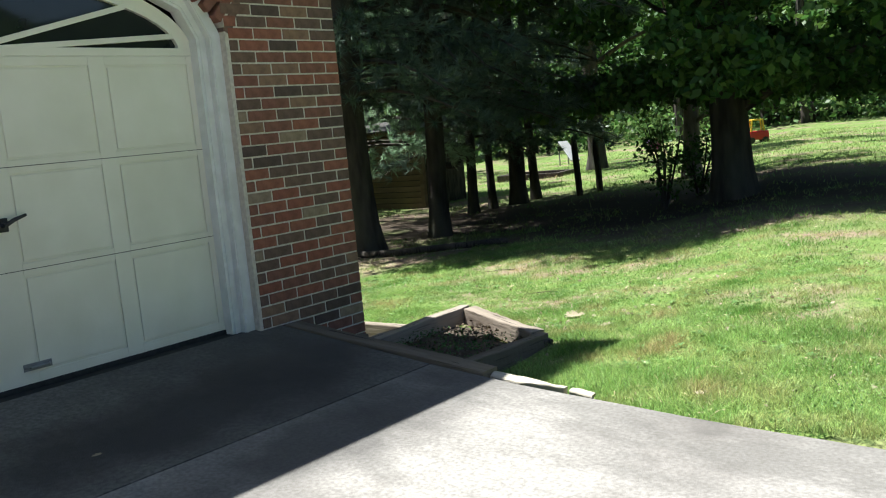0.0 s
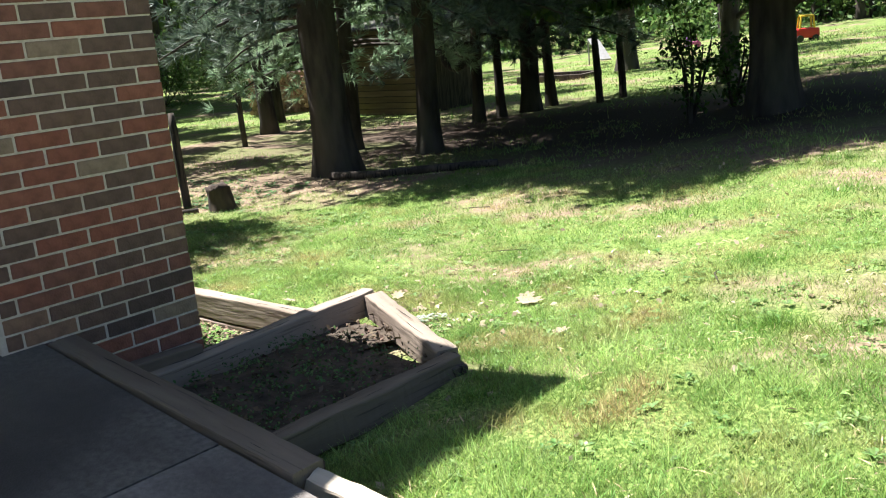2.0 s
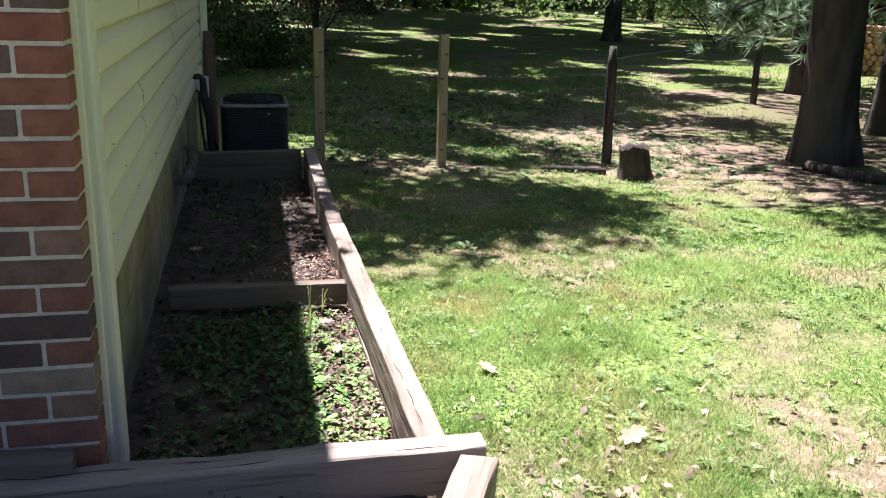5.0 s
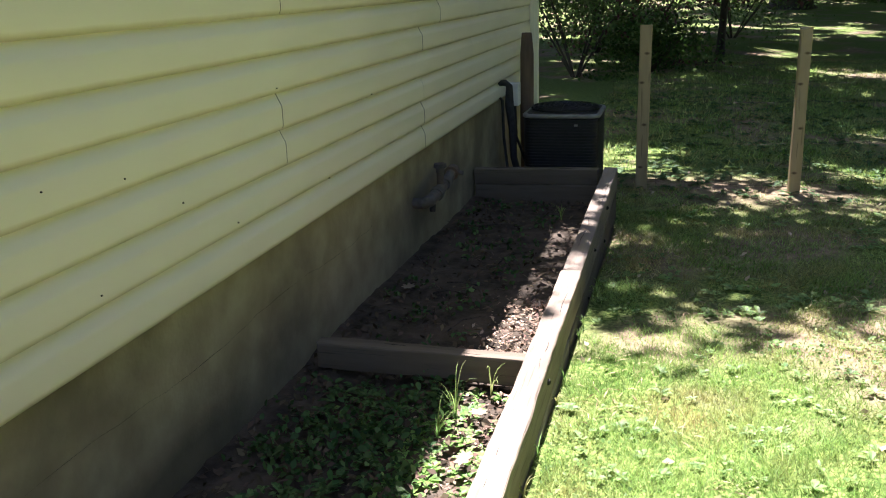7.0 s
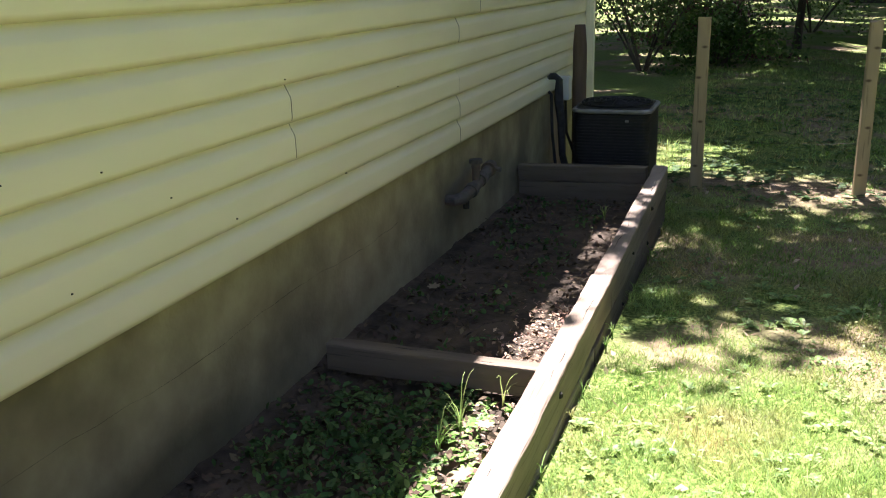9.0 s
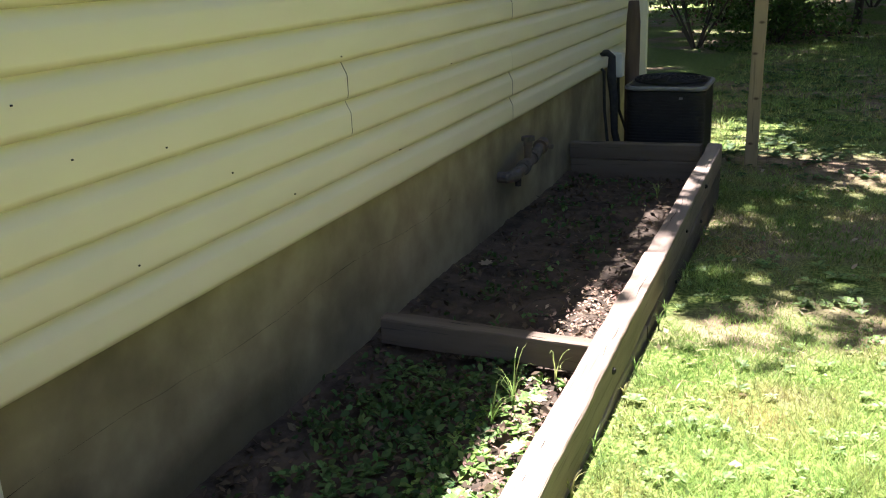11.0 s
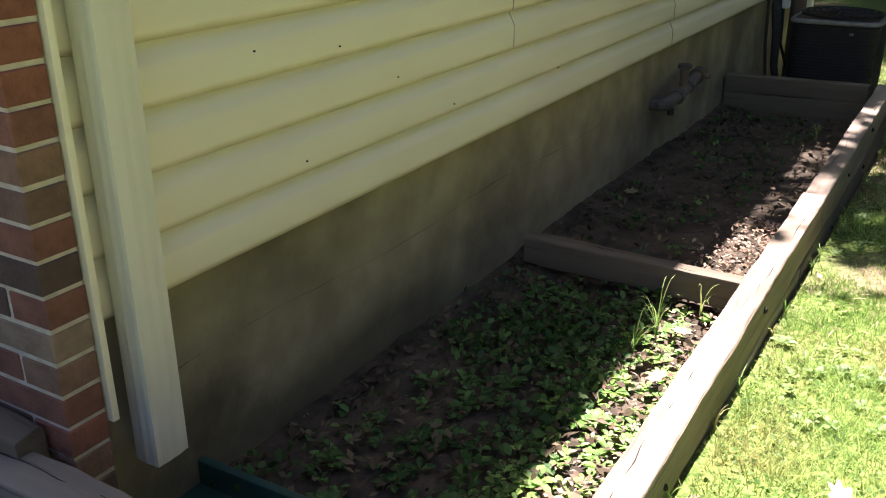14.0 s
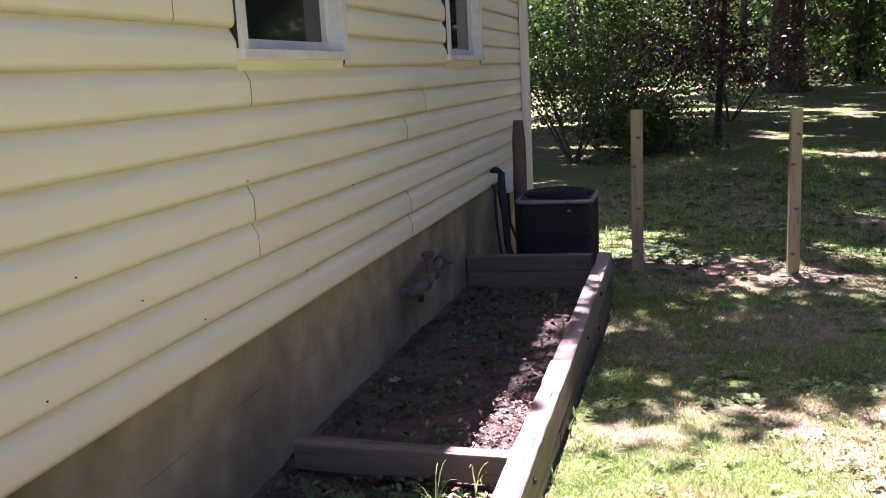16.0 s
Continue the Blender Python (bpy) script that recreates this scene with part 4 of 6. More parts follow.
timber("bed_timber", (-3.965, 4.92, 0.052), (-3.14, 4.545, 0.03), 0.09, 0.13, PALETIMBER, "split bleached timber with a rotten end", seed=6, rough=0.013)
timber("bed_timber", (-3.17, 4.57, 0.032), (-3.03, 4.50, -0.005), 0.07, 0.10, OLDPOST, "dark rotten broken timber end", seed=31, rough=0.03)
timber("bed_timber", (-3.005, 3.52, 0.085), (-3.088, 4.53, 0.025), 0.078, 0.12, OLDTIMBER, "grey weathered timber across the corner bed", seed=7, rough=0.008)
timber("bed_timber", (-4.085, 3.52, 0.09), (-4.083, 3.98, 0.075), 0.06, 0.10, OLDTIMBER, "short grey timber against the brick base", seed=8)
timber("bed_timber", (-4.10, 4.888, -0.108), (-6.895, 4.857, -0.155), 0.086, 0.15, PALETIMBER, "bleached sunlit upper timber of the side bed", seed=9)
timber("bed_timber", (-6.905, 4.858, -0.166), (-9.06, 4.856, -0.136), 0.086, 0.15, TIMBER, "brown weathered upper timber of the side bed", seed=10)
timber("bed_timber", (-4.15, 4.886, -0.26), (-6.5, 4.862, -0.312), 0.082, 0.15, TIMBER, "weathered lower timber of the side bed", seed=11)
timber("bed_timber", (-6.51, 4.860, -0.318), (-9.05, 4.855, -0.29), 0.084, 0.16, OLDTIMBER, "dark weathered lower timber of the side bed", seed=12)
timber("bed_timber", (-6.50, 4.862, -0.47), (-9.05, 4.856, -0.45), 0.088, 0.16, OLDTIMBER, "buried bottom timber of the side bed", seed=21)
timber("bed_timber", (-6.045, 4.03, -0.195), (-6.035, 4.81, -0.198), 0.075, 0.10, OLDTIMBER, "timber divider across the side bed", seed=13)
timber("bed_timber", (-8.97, 3.975, -0.137), (-8.985, 4.785, -0.128), 0.07, 0.105, OLDTIMBER, "upper end timber of the side bed", seed=14)
timber("bed_timber", (-8.97, 3.975, -0.246), (-8.985, 4.785, -0.237), 0.07, 0.20, OLDTIMBER, "lower end timber of the side bed", seed=15)


def split(owner, x0, x1, y, seed, top=-0.001, r=0.0022):
    """A drying split that wanders along a timber's top, with bare dark wood in it."""
    bm = bmesh.new()
    n = max(6, int((x1 - x0) / 0.05))
    pts = [(x0 + (x1 - x0) * k / n, y + 0.011 * noise.noise(Vector((k * 0.35, seed, 0))) + 0.004 * noise.noise(Vector((k * 1.3, seed, 5))), top + 0.004 * noise.noise(Vector((k * 0.6, 2, seed)))) for k in range(n + 1)]
    tube(bm, pts, [max(0.0003, r * (0.55 + 0.9 * noise.noise(Vector((k * 0.5, 9, seed)))) * min(1, 4 * k / n, 4 * (n - k) / n)) for k in range(n + 1)], 5)
    part("split", bm, CRACKDARK, owner, "dark drying split")


def knot_hole(owner, x, y, z, r):
    bm = bmesh.new()
    tube(bm, [(x, y - 0.004, z), (x + 0.003, y + 0.0035, z)], [r * 0.6, r], 9)
    part("knot_hole", bm, CRACKDARK, owner, "small dark knot hole")


old_timbers = [o for o in bpy.data.objects if o.name.startswith(("bed_timber", "edging_timber"))]
for k, o in enumerate(old_timbers):
    length = max(v.co.x for v in o.data.vertices)
    width = max(v.co.y for v in o.data.vertices) * 2
    if length < 0.7:
        continue
    split(o, 0.06 * length, 0.55 * length, 0.12 * width, k)
    split(o, 0.45 * length, 0.93 * length, -0.2 * width, k + 20, r=0.002)
    if length > 2.0:
        knot_hole(o, 0.62 * length, -width / 2, -0.06, 0.013)
        knot_hole(o, 0.28 * length, -width / 2, -0.085, 0.009)


def soil_patch(name, x0, x1, y0, y1, zf, label, seed):
    nx, ny = int(abs(x1 - x0) / 0.035), int(abs(y1 - y0) / 0.035)
    me = bpy.data.meshes.new(name)
    X, Y = np.meshgrid(np.linspace(x0, x1, nx), np.linspace(y0, y1, ny))
    Z = np.array([zf(a, b) + 0.022 * noise.noise(Vector((a * 5, b * 5, seed))) + 0.012 * noise.noise(Vector((a * 17, b * 17, seed))) for a, b in zip(X.ravel(), Y.ravel())])
    me.from_pydata(np.stack((X.ravel(), Y.ravel(), Z), -1).tolist(), [], [(j * nx + i, j * nx + i + 1, (j + 1) * nx + i + 1, (j + 1) * nx + i) for j in range(ny - 1) for i in range(nx - 1)])
    me.shade_smooth()
    me.materials.append(BEDSOIL)
    return tagged(new(name, me), label, "soil", kind="structure")


def bed_z(x):
    return float(np.interp(-x, [4.1, 6.0, 6.2, 9.0], [-0.33, -0.335, -0.315, -0.36]))


def corner_z(x, y):
    """Soil of the corner bed, a patch in a skewed outline."""
    return -0.055 + 0.04 * (3.9 - y) * 0.3


soil_patch("soil_bed", -8.96, -4.05, 3.94, 4.86, lambda a, b: bed_z(a) + 0.02 * (b < 4.1), "dark leaf-strewn soil of the side bed", 1)
soil_patch("soil_bed", -4.06, -3.02, 3.45, 4.56, corner_z, "dark soil of the corner bed", 2)
soil_patch("soil_bed", -4.02, -3.62, 4.5, 4.80, corner_z, "dark sunlit soil in the corner bed", 3)

# ---- fence ----


def square_post(name, x, y, zb, zt, w, material, label, lean=(0, 0), seed=0):
    bm = rounded_bar(zt - zb, w, w, seed, 0.003, 0.12, 0.008)
    bmesh.ops.transform(bm, matrix=Matrix(((0, 0, -1, -w / 2), (0, 1, 0, 0), (1, 0, 0, 0), (0, 0, 0, 1))), verts=bm.verts)
    bmesh.ops.recalc_face_normals(bm, faces=bm.faces)
    ob = part(name, bm, material)
    ob.matrix_basis = pose(x, y, zb, lean[0], lean[1], seed * 2)
    return tagged(ob, label, "fence post", "fence posts")


def round_post(name, x, y, zb, zt, r, material, label, lean=(0, 0), seed=0):
    bm = bmesh.new()
    n = 9
    zs = np.linspace(0, zt - zb, n)
    pts = [(0.012 * noise.noise(Vector((z * 2, seed, 0))), 0.012 * noise.noise(Vector((z * 2, 5, seed))), z) for z in zs]
    tube(bm, pts, [r * (1.05 - 0.1 * k / n) for k in range(n - 1)] + [r * 0.72], 12)
    ob = part(name, bm, material, smooth=True)
    ob.matrix_basis = pose(x, y, zb, lean[0], lean[1], 0)
    return tagged(ob, label, "fence post", "fence posts")


square_post("fence_post", -10.05, 5.01, -0.62, 0.72, 0.086, PINEPOST, "new pale treated pine fence post", seed=1)
square_post("fence_post", -9.955, 6.09, -0.62, 0.69, 0.078, PINEPOST, "pale treated pine fence post with knots", seed=2)
round_post("fence_post", -10.46, 7.89, -0.80, 0.57, 0.048, OLDPOST, "old dark cedar fence post", (0, -2), 3)
round_post("fence_post", -10.35, 4.085, -0.6, 0.66, 0.055, BROWNPOST, "old dark round post beside the house corner", (0, 0), 4)
FENCE = [(-10.22, 4.66, 0.5), (-10.05, 5.01, 0.45), (-9.955, 6.09, 0.45), (-10.46, 7.89, 0.45), (-16.0, 12.75, 0.5), (-18.0, 14.2, 0.5)]
round_post("fence_post", -16.0, 12.75, -0.95, 0.55, 0.055, OLDPOST, "old dark cedar fence post", (1, 0), 6)


def wire_run(a, b, ztop, level):
    bm = bmesh.new()
    zs = [ztop, ztop - 0.13, ztop - 0.26, ztop - 0.56, ztop - 0.86]
    n = 8
    A, B = Vector(a), Vector(b)
    for i, z in enumerate(zs):
        if i > 2 and not level:
            continue
        pts = []
        for k in range(n + 1):
            p = A.lerp(B, k / n)
            pts.append((p.x, p.y, z - 0.025 * math.sin(math.pi * k / n) + 0.006 * math.sin(k * 2.3 + i)))
        tube(bm, pts, 0.0009, 4, cap=False)
    if level:
        m = int((B - A).length / 0.10)
        for k in range(1, m):
            p = A.lerp(B, k / m)
            g = float(ground_z(p.x, p.y))
            tube(bm, [(p.x, p.y, g), (p.x, p.y, ztop - 0.02)], 0.0007, 3, cap=False)
    return bm


fence = thing("wire_fence", "rusty welded wire fence strung between posts", "wire fence")
for (a, b) in zip(FENCE, FENCE[1:]):
    part("wire_panel", wire_run((a[0], a[1], 0), (b[0], b[1], 0), min(a[2], b[2]), True), WIRE, fence)

# ---- stump and logs ----


def stump(x, y, z, r, h):
    bm = bmesh.new()
    n, m = 28, 8
    rings = []
    for j in range(m + 1):
        f = j / m
        ring = []
        for k in range(n):
            a = 2 * math.pi * k / n
            fl = 1 + 0.55 * (1 - f) ** 3 * (0.6 + 0.4 * math.cos(5 * a))
            nn = 0.16 * noise.noise(Vector((math.cos(a) * 2.2, math.sin(a) * 2.2, f * 2)))
            rag = (0.11 * noise.noise(Vector((math.cos(a) * 1.1, math.sin(a) * 1.1, 9.4))) + 0.02 * noise.noise(Vector((math.cos(a) * 4, math.sin(a) * 4, 3)))) if j == m else 0
            ring.append(bm.verts.new((r * fl * (1 + nn) * math.cos(a), r * fl * (1 + nn) * math.sin(a), h * f + rag)))
        rings.append(ring)
    inner = [bm.verts.new((v.co.x * 0.68, v.co.y * 0.68, v.co.z - 0.02)) for v in rings[-1]]
    floor = [bm.verts.new((v.co.x * 0.45, v.co.y * 0.45, h * 0.55)) for v in rings[-1]]
    rings += [inner, floor]
    for a, b in zip(rings, rings[1:]):
        for k in range(n):
            bm.faces.new((a[k], a[(k + 1) % n], b[(k + 1) % n], b[k]))
    bm.faces.new(floor)
    ob = part("tree_stump", bm, STUMPWOOD, smooth=True)
    ob.matrix_basis = pose(x, y, z, 4, -5, 0)
    return tagged(ob, "hollow rotten dark tree stump in the lawn", "tree stump")


stump(-9.55, 7.80, float(ground_z(-9.55, 7.80)) - 0.05, 0.135, 0.35)


def log(name, pts, r, material, label, category="log"):
    bm = bmesh.new()
    pts = [(x, y, float(ground_z(x, y)) + r * 0.75) for x, y in pts]
    tube(bm, pts, [r * (1 - 0.06 * i) for i in range(len(pts))], 9)
    return tagged(part(name, bm, material, smooth=True), label, category)


log("fallen_log", [(-9.9, 9.75), (-9.2, 9.85), (-8.4, 10.2), (-7.7, 10.55)], 0.06, OLDPOST, "thin dark fallen log edging the pine bed")
log("fallen_log", [(-9.80, 7.62), (-9.92, 7.35), (-9.88, 7.02)], 0.035, OLDPOST, "dark rotting branch by the fence")

# ---- trees ----


def trunk_mesh(r, h, seed, flare=0.5, lean=(0, 0), bend=0.15, n=18):
    bm = bmesh.new()
    m = 22
    rings = []
    for j in range(m + 1):
        f = (j / m) ** 1.5
        z = h * f - 0.25
        rr = r * (1 - 0.62 * f)
        cx = lean[0] * f * h + bend * noise.noise(Vector((z * 0.22, seed, 0)))
        cy = lean[1] * f * h + bend * noise.noise(Vector((z * 0.22, 3, seed)))
        ring = []
        for k in range(n):
            a = 2 * math.pi * k / n
            fl = 1 + flare * math.exp(-max(z, 0) / 0.28) * (0.7 + 0.5 * math.sin(4 * a + seed) * 0.6)
            nn = 1 + 0.07 * noise.noise(Vector((math.cos(a) * 2.5, math.sin(a) * 2.5, z * 1.2 + seed)))
            ring.append(bm.verts.new((cx + rr * fl * nn * math.cos(a), cy + rr * fl * nn * math.sin(a), z)))
        rings.append(ring)
    for a, b in zip(rings, rings[1:]):
        for k in range(n):
            bm.faces.new((a[k], a[(k + 1) % n], b[(k + 1) % n], b[k]))
    bm.faces.new(rings[-1])
    return bm


def pine(x, y, r, h, seed, low, reach, boughs, label, lean=(0, 0), tufts=30, needles=36, arc=(0, 360), wide=0.016, material=None):
    rs = np.random.default_rng(seed)
    z = float(ground_z(x, y))
    t = thing("pine_tree", label, "tree", pose(x, y, z))
    part("trunk", trunk_mesh(r, h, seed, lean=lean), BARK, t, smooth=True)
    P, D = [], []
    for k in range(boughs):
        f = (k + rs.uniform(0, 1)) / boughs
        zb = low + (h - low) * f ** 1.15
        a = radians(rs.uniform(*arc))
        L = min(reach * (1 - 0.6 * f) * rs.uniform(0.75, 1.1), 2.4 + 0.75 * max(0.0, zb - 2.2))
        d = Vector((math.cos(a), math.sin(a), 0))
        pts = []
        for i in range(6):
            s = i / 5
            pts.append(Vector((lean[0] * zb, lean[1] * zb, zb)) + d * (L * s) + Vector((0, 0, L * (0.10 * s - 0.30 * s * s))))
        part("bough", tube(bmesh.new(), pts, [0.035 * (1 - 0.85 * i / 5) * (L / 2.5) + 0.004 for i in range(6)], 5), BARK, t)
        for j in range(tufts):
            s = rs.uniform(0.25, 1.0)
            i = min(4, int(s * 5))
            p = pts[i].lerp(pts[i + 1], s * 5 - i)
            sidev = Vector((-d.y, d.x, 0)) * rs.normal(0, 0.30 * L * (1.15 - s) + 0.08)
            p = p + sidev + Vector((0, 0, rs.normal(0, 0.07) - 0.25 * abs(sidev.length) * 0.4))
            dd = d * 0.7 + sidev * 0.8 + Vector((0, 0, rs.normal(0, 0.3)))
            P.append(p)
            D.append(dd.normalized())
    P, D = np.array(P), np.array(D)
    faces_mesh("needles", needle_tufts(rs, P, D, needles, 0.22, wide), material or NEEDLE, t)
    return t


def leafy_tree(name, x, y, r, h, seed, low, reach, leaves, material, label, leaf=0.12, lean=(0, 0), bark=None, limbs=9, puffs=60, category="tree", squash=0.5, extra=()):
    rs = np.random.default_rng(seed)
    z = float(ground_z(x, y))
    t = thing(name, label, category, pose(x, y, z))
    part("trunk", trunk_mesh(r, h, seed, lean=lean), bark or BARK, t, smooth=True)
    tips = []
    for k in range(limbs):
        f = k / limbs
        zb = low * 0.7 + (h - low) * 0.75 * f
        a = k * 2.4 + rs.uniform(-0.4, 0.4)
        L = reach * rs.uniform(0.6, 1.0) * (1 - 0.4 * f)
        d = Vector((math.cos(a), math.sin(a), 0))
        o = Vector((lean[0] * zb, lean[1] * zb, zb))
        pts = [o + d * (L * s) + Vector((0, 0, L * 0.45 * s + 0.12 * math.sin(5 * s + k))) for s in (0, 0.3, 0.6, 1)]
        part("limb", tube(bmesh.new(), pts, [r * 0.32, r * 0.22, r * 0.14, 0.012], 6), bark or BARK, t)
        tips += pts[1:]
    C = []
    per = leaves // puffs
    # Loose clusters off the limbs, out of sight, there to cast shade.
    for e in extra:
        v = rs.normal(0, 1, (per, 3))
        wide = e[3] if len(e) > 3 else 1.0
        keep = max(40, int(per * min(1.0, wide * wide * 1.3)))
        C.append(np.array(e[:3]) - (x, y, z) + v[:keep] * (0.38 * wide, 0.33 * wide, 0.22))
    for k in range(puffs):
        tip = tips[k % len(tips)]
        c = np.array(tip) + rs.normal(0, 1, 3) * np.array((reach * 0.28, reach * 0.28, (h - low) * 0.12))
        c[2] = max(c[2], low)
        rad = reach * rs.uniform(0.10, 0.22) + 0.1
        v = rs.normal(0, 1, (per, 3))
        v /= np.linalg.norm(v, axis=1)[:, None]
        C.append(c + v * rad * rs.uniform(0.3, 1, (per, 1)) ** 0.5 * np.array((1, 1, squash)))
    faces_mesh("crown", leaf_quads(rs, np.concatenate(C), leaf, leaf * 0.55), material, t)
    return t


pine(-10.25, 10.20, 0.28, 15, 11, 2.0, 2.9, 70, "tall white pine with bare lower trunk")
pine(-10.2, 12.0, 0.17, 13, 12, 2.2, 5.0, 130, "dark-trunked white pine with drooping boughs")
pine(-12.6, 12.6, 0.16, 5.2, 13, 1.55, 3.4, 30, "white pine with low grey-green boughs, sunlight in their colour", material=SUNLITNEEDLE)
pine(-17.6, 14.6, 0.19, 12, 14, 2.0, 3.0, 40, "slim pine beside the wire fence")
pine(-19.6, 16.3, 0.22, 13, 15, 2.0, 3.0, 40, "pine with dark trunk near the woodpile")
pine(-12.2, 17.3, 0.20, 13, 16, 1.5, 3.4, 60, "dark pine at the lawn edge")
pine(-12.25, 18.1, 0.11, 11, 17, 1.6, 2.6, 36, "thin pine at the lawn edge")
pine(-12.5, 15.95, 0.11, 12, 18, 1.5, 2.8, 44, "thin pine with a pale base")
pine(-12.35, 16.5, 0.09, 11, 19, 1.5, 2.6, 36, "thin leaning grey pine", lean=(-0.02, 0.0))


def shade_clusters(seed, n, x0, x1, y0, y1, z0, z1, spread=1.0):
    """Unseen leaf clusters hung overhead to cast shade: place and spread of each."""
    r = np.random.default_rng(seed)
    return [(*v, spread) for v in r.uniform((x0, y0, z0), (x1, y1, z1), (n, 3))]


# Unseen clusters placed to throw the shadow on the lawn by the fence.
FENCE_SHADE = [(-11.0, 4.7, 6.6), (-11.6, 5.3, 6.8), (-10.9, 5.9, 6.9), (-12.0, 4.7, 6.7), (-11.5, 6.2, 6.6), (-12.4, 5.5, 6.9), (-11.2, 5.2, 7.2), (-10.6, 5.2, 6.7), (-10.3, 4.4, 6.5), (-11.9, 6.0, 7.2)]
leafy_tree("oak_tree", -5.75, 14.2, 0.31, 15, 31, 1.9, 4.8, 60000, LEAF, "stout dark oak with low leafy shoots", leaf=0.17, puffs=130, extra=shade_clusters(1, 80, -11.5, -7.3, 8.4, 14, 5, 8) + shade_clusters(7, 150, -9.5, -2.5, 10.4, 18.5, 5, 9) + shade_clusters(8, 75, -14.0, -11.5, 13.4, 17.5, 5.5, 9) + shade_clusters(14, 9, -13.0, -11.3, 10.6, 12.0, 5.5, 8) + shade_clusters(9, 30, -20, -17.2, 17.2, 20.5, 5.5, 8))
leafy_tree("maple_tree", -9.2, 20.2, 0.20, 12, 32, 1.7, 3.0, 8000, LEAF, "slim pale-barked maple at the lawn edge", leaf=0.14, bark=PALEBARK, puffs=80)
# Next three oaks are added with hidden trunks, to shade the back yard.
leafy_tree("oak_tree", -16.5, 0.8, 0.33, 10, 33, 5.0, 4.6, 24000, LEAF, "tall unseen oak behind the house, added for shade", leaf=0.20, puffs=60, extra=FENCE_SHADE + shade_clusters(11, 12, -15.6, -13.2, 4.7, 7.2, 6.3, 7.3, 0.55) + shade_clusters(12, 7, -13.4, -11.4, 3.95, 4.6, 6.3, 6.9, 0.6) + shade_clusters(13, 10, -18.0, -14.6, 4.2, 6.4, 6.3, 7.0, 0.6) + shade_clusters(2, 42, -22, -14.2, 2.8, 7.5, 5.5, 8))
leafy_tree("oak_tree", -21.5, 0.6, 0.35, 16, 34, 5.0, 8.0, 40000, LEAF, "tall unseen spreading oak beyond the house, added for shade", leaf=0.24, puffs=60, extra=shade_clusters(3, 115, -34, -17, 3, 11.5, 6, 10) + shade_clusters(10, 60, -36, -21, 8, 14, 6, 10))
leafy_tree("oak_tree", -29.0, 0.2, 0.35, 16, 35, 5.0, 9.0, 60000, LEAF, "tall unseen oak far behind the house, added for shade", leaf=0.28, puffs=60, extra=shade_clusters(4, 190, -52, -30, 2, 16, 6, 11))
leafy_tree("oak_tree", -34.0, 17.5, 0.32, 16, 36, 5.0, 8.5, 60000, LEAF, "tall oak at the wood's edge", leaf=0.28, puffs=60, extra=shade_clusters(5, 110, -52, -29, 12, 32, 6, 11))
leafy_tree("oak_tree", -31.5, 25.5, 0.28, 15, 41, 5.0, 7.0, 24000, LEAF, "oak beyond the woodpile", leaf=0.26, puffs=60, extra=shade_clusters(6, 5, -38, -32, 14, 24, 6, 10))
leafy_tree("plum_tree", -24.3, 6.0, 0.085, 5.2, 37, 1.3, 2.1, 4200, PURPLE, "purple-leaved plum with several thin stems", leaf=0.11, lean=(0.02, 0.05), limbs=7, puffs=80)
leafy_tree("oak_tree", -46.0, 9.6, 0.78, 17, 38, 5.0, 9.0, 24000, LEAF, "massive dark oak at the edge of the wood", leaf=0.28, puffs=100)
# Out of view, added for its shadow on the lawn.
leafy_tree("oak_tree", -0.5, 17.5, 0.30, 15, 39, 5.0, 5.5, 16000, LEAF, "unseen oak on the far side of the lawn, added for shade", leaf=0.2)
leafy_tree("oak_tree", -16.0, 27.5, 0.30, 15, 42, 5.0, 5.5, 14000, LEAF, "oak on the open lawn", leaf=0.22)
# Also out of view and added for shadow alone.
leafy_tree("oak_tree", -3.0, 30.0, 0.32, 15, 43, 5.0, 6.0, 14000, LEAF, "unseen oak on the open lawn far off, added for shade", leaf=0.22)


def bush(name, x, y, r, h, n, material, label, seed, leaf=0.09):
    rs = np.random.default_rng(seed)
    z = float(ground_z(x, y))
    t = thing(name, label, "bush", pose(x, y, z))
    bm = bmesh.new()
    for k in range(7):
        a = rs.uniform(0, 6.28)
        e = Vector((math.cos(a) * r * 0.7, math.sin(a) * r * 0.7, h * rs.uniform(0.6, 0.95)))
        tube(bm, [Vector((0, 0, -0.1)), e * 0.5 + Vector((0.05, 0, 0.1)), e], [0.025, 0.016, 0.006], 5)
    part("stem", bm, BARK, t)
    C = []
    for k in range(26):
        c = rs.normal(0, 1, 3) * np.array((r * 0.45, r * 0.45, h * 0.22)) + np.array((0, 0, h * 0.55))
        v = rs.normal(0, 1, (n // 26, 3)) * np.array((0.2, 0.2, 0.16)) * r
        C.append(np.maximum(c + v, (-99, -99, 0.05)))
    faces_mesh("foliage", leaf_quads(rs, np.concatenate(C), leaf, leaf * 0.55), material, t)
    return t


bush("bush", -19.6, 3.4, 1.5, 2.2, 3200, LEAFLIGHT, "green leafy shrub behind the house corner", 51)
bush("bush", -22.0, 4.4, 1.6, 2.3, 2800, PURPLE, "dark purple-leaved garden shrub", 52)
bush("bush", -25.5, 3.2, 2.2, 3.4, 7000, LEAFLIGHT, "tall green shrub at the yard's edge", 53)
bush("bush", -7.0, 15.6, 0.45, 1.2, 600, LEAF, "thin sapling clump beside the oak", 54)
bush("bush", -6.9, 14.0, 0.45, 1.6, 700, LEAF, "leafy sprouts at the oak's trunk", 55)
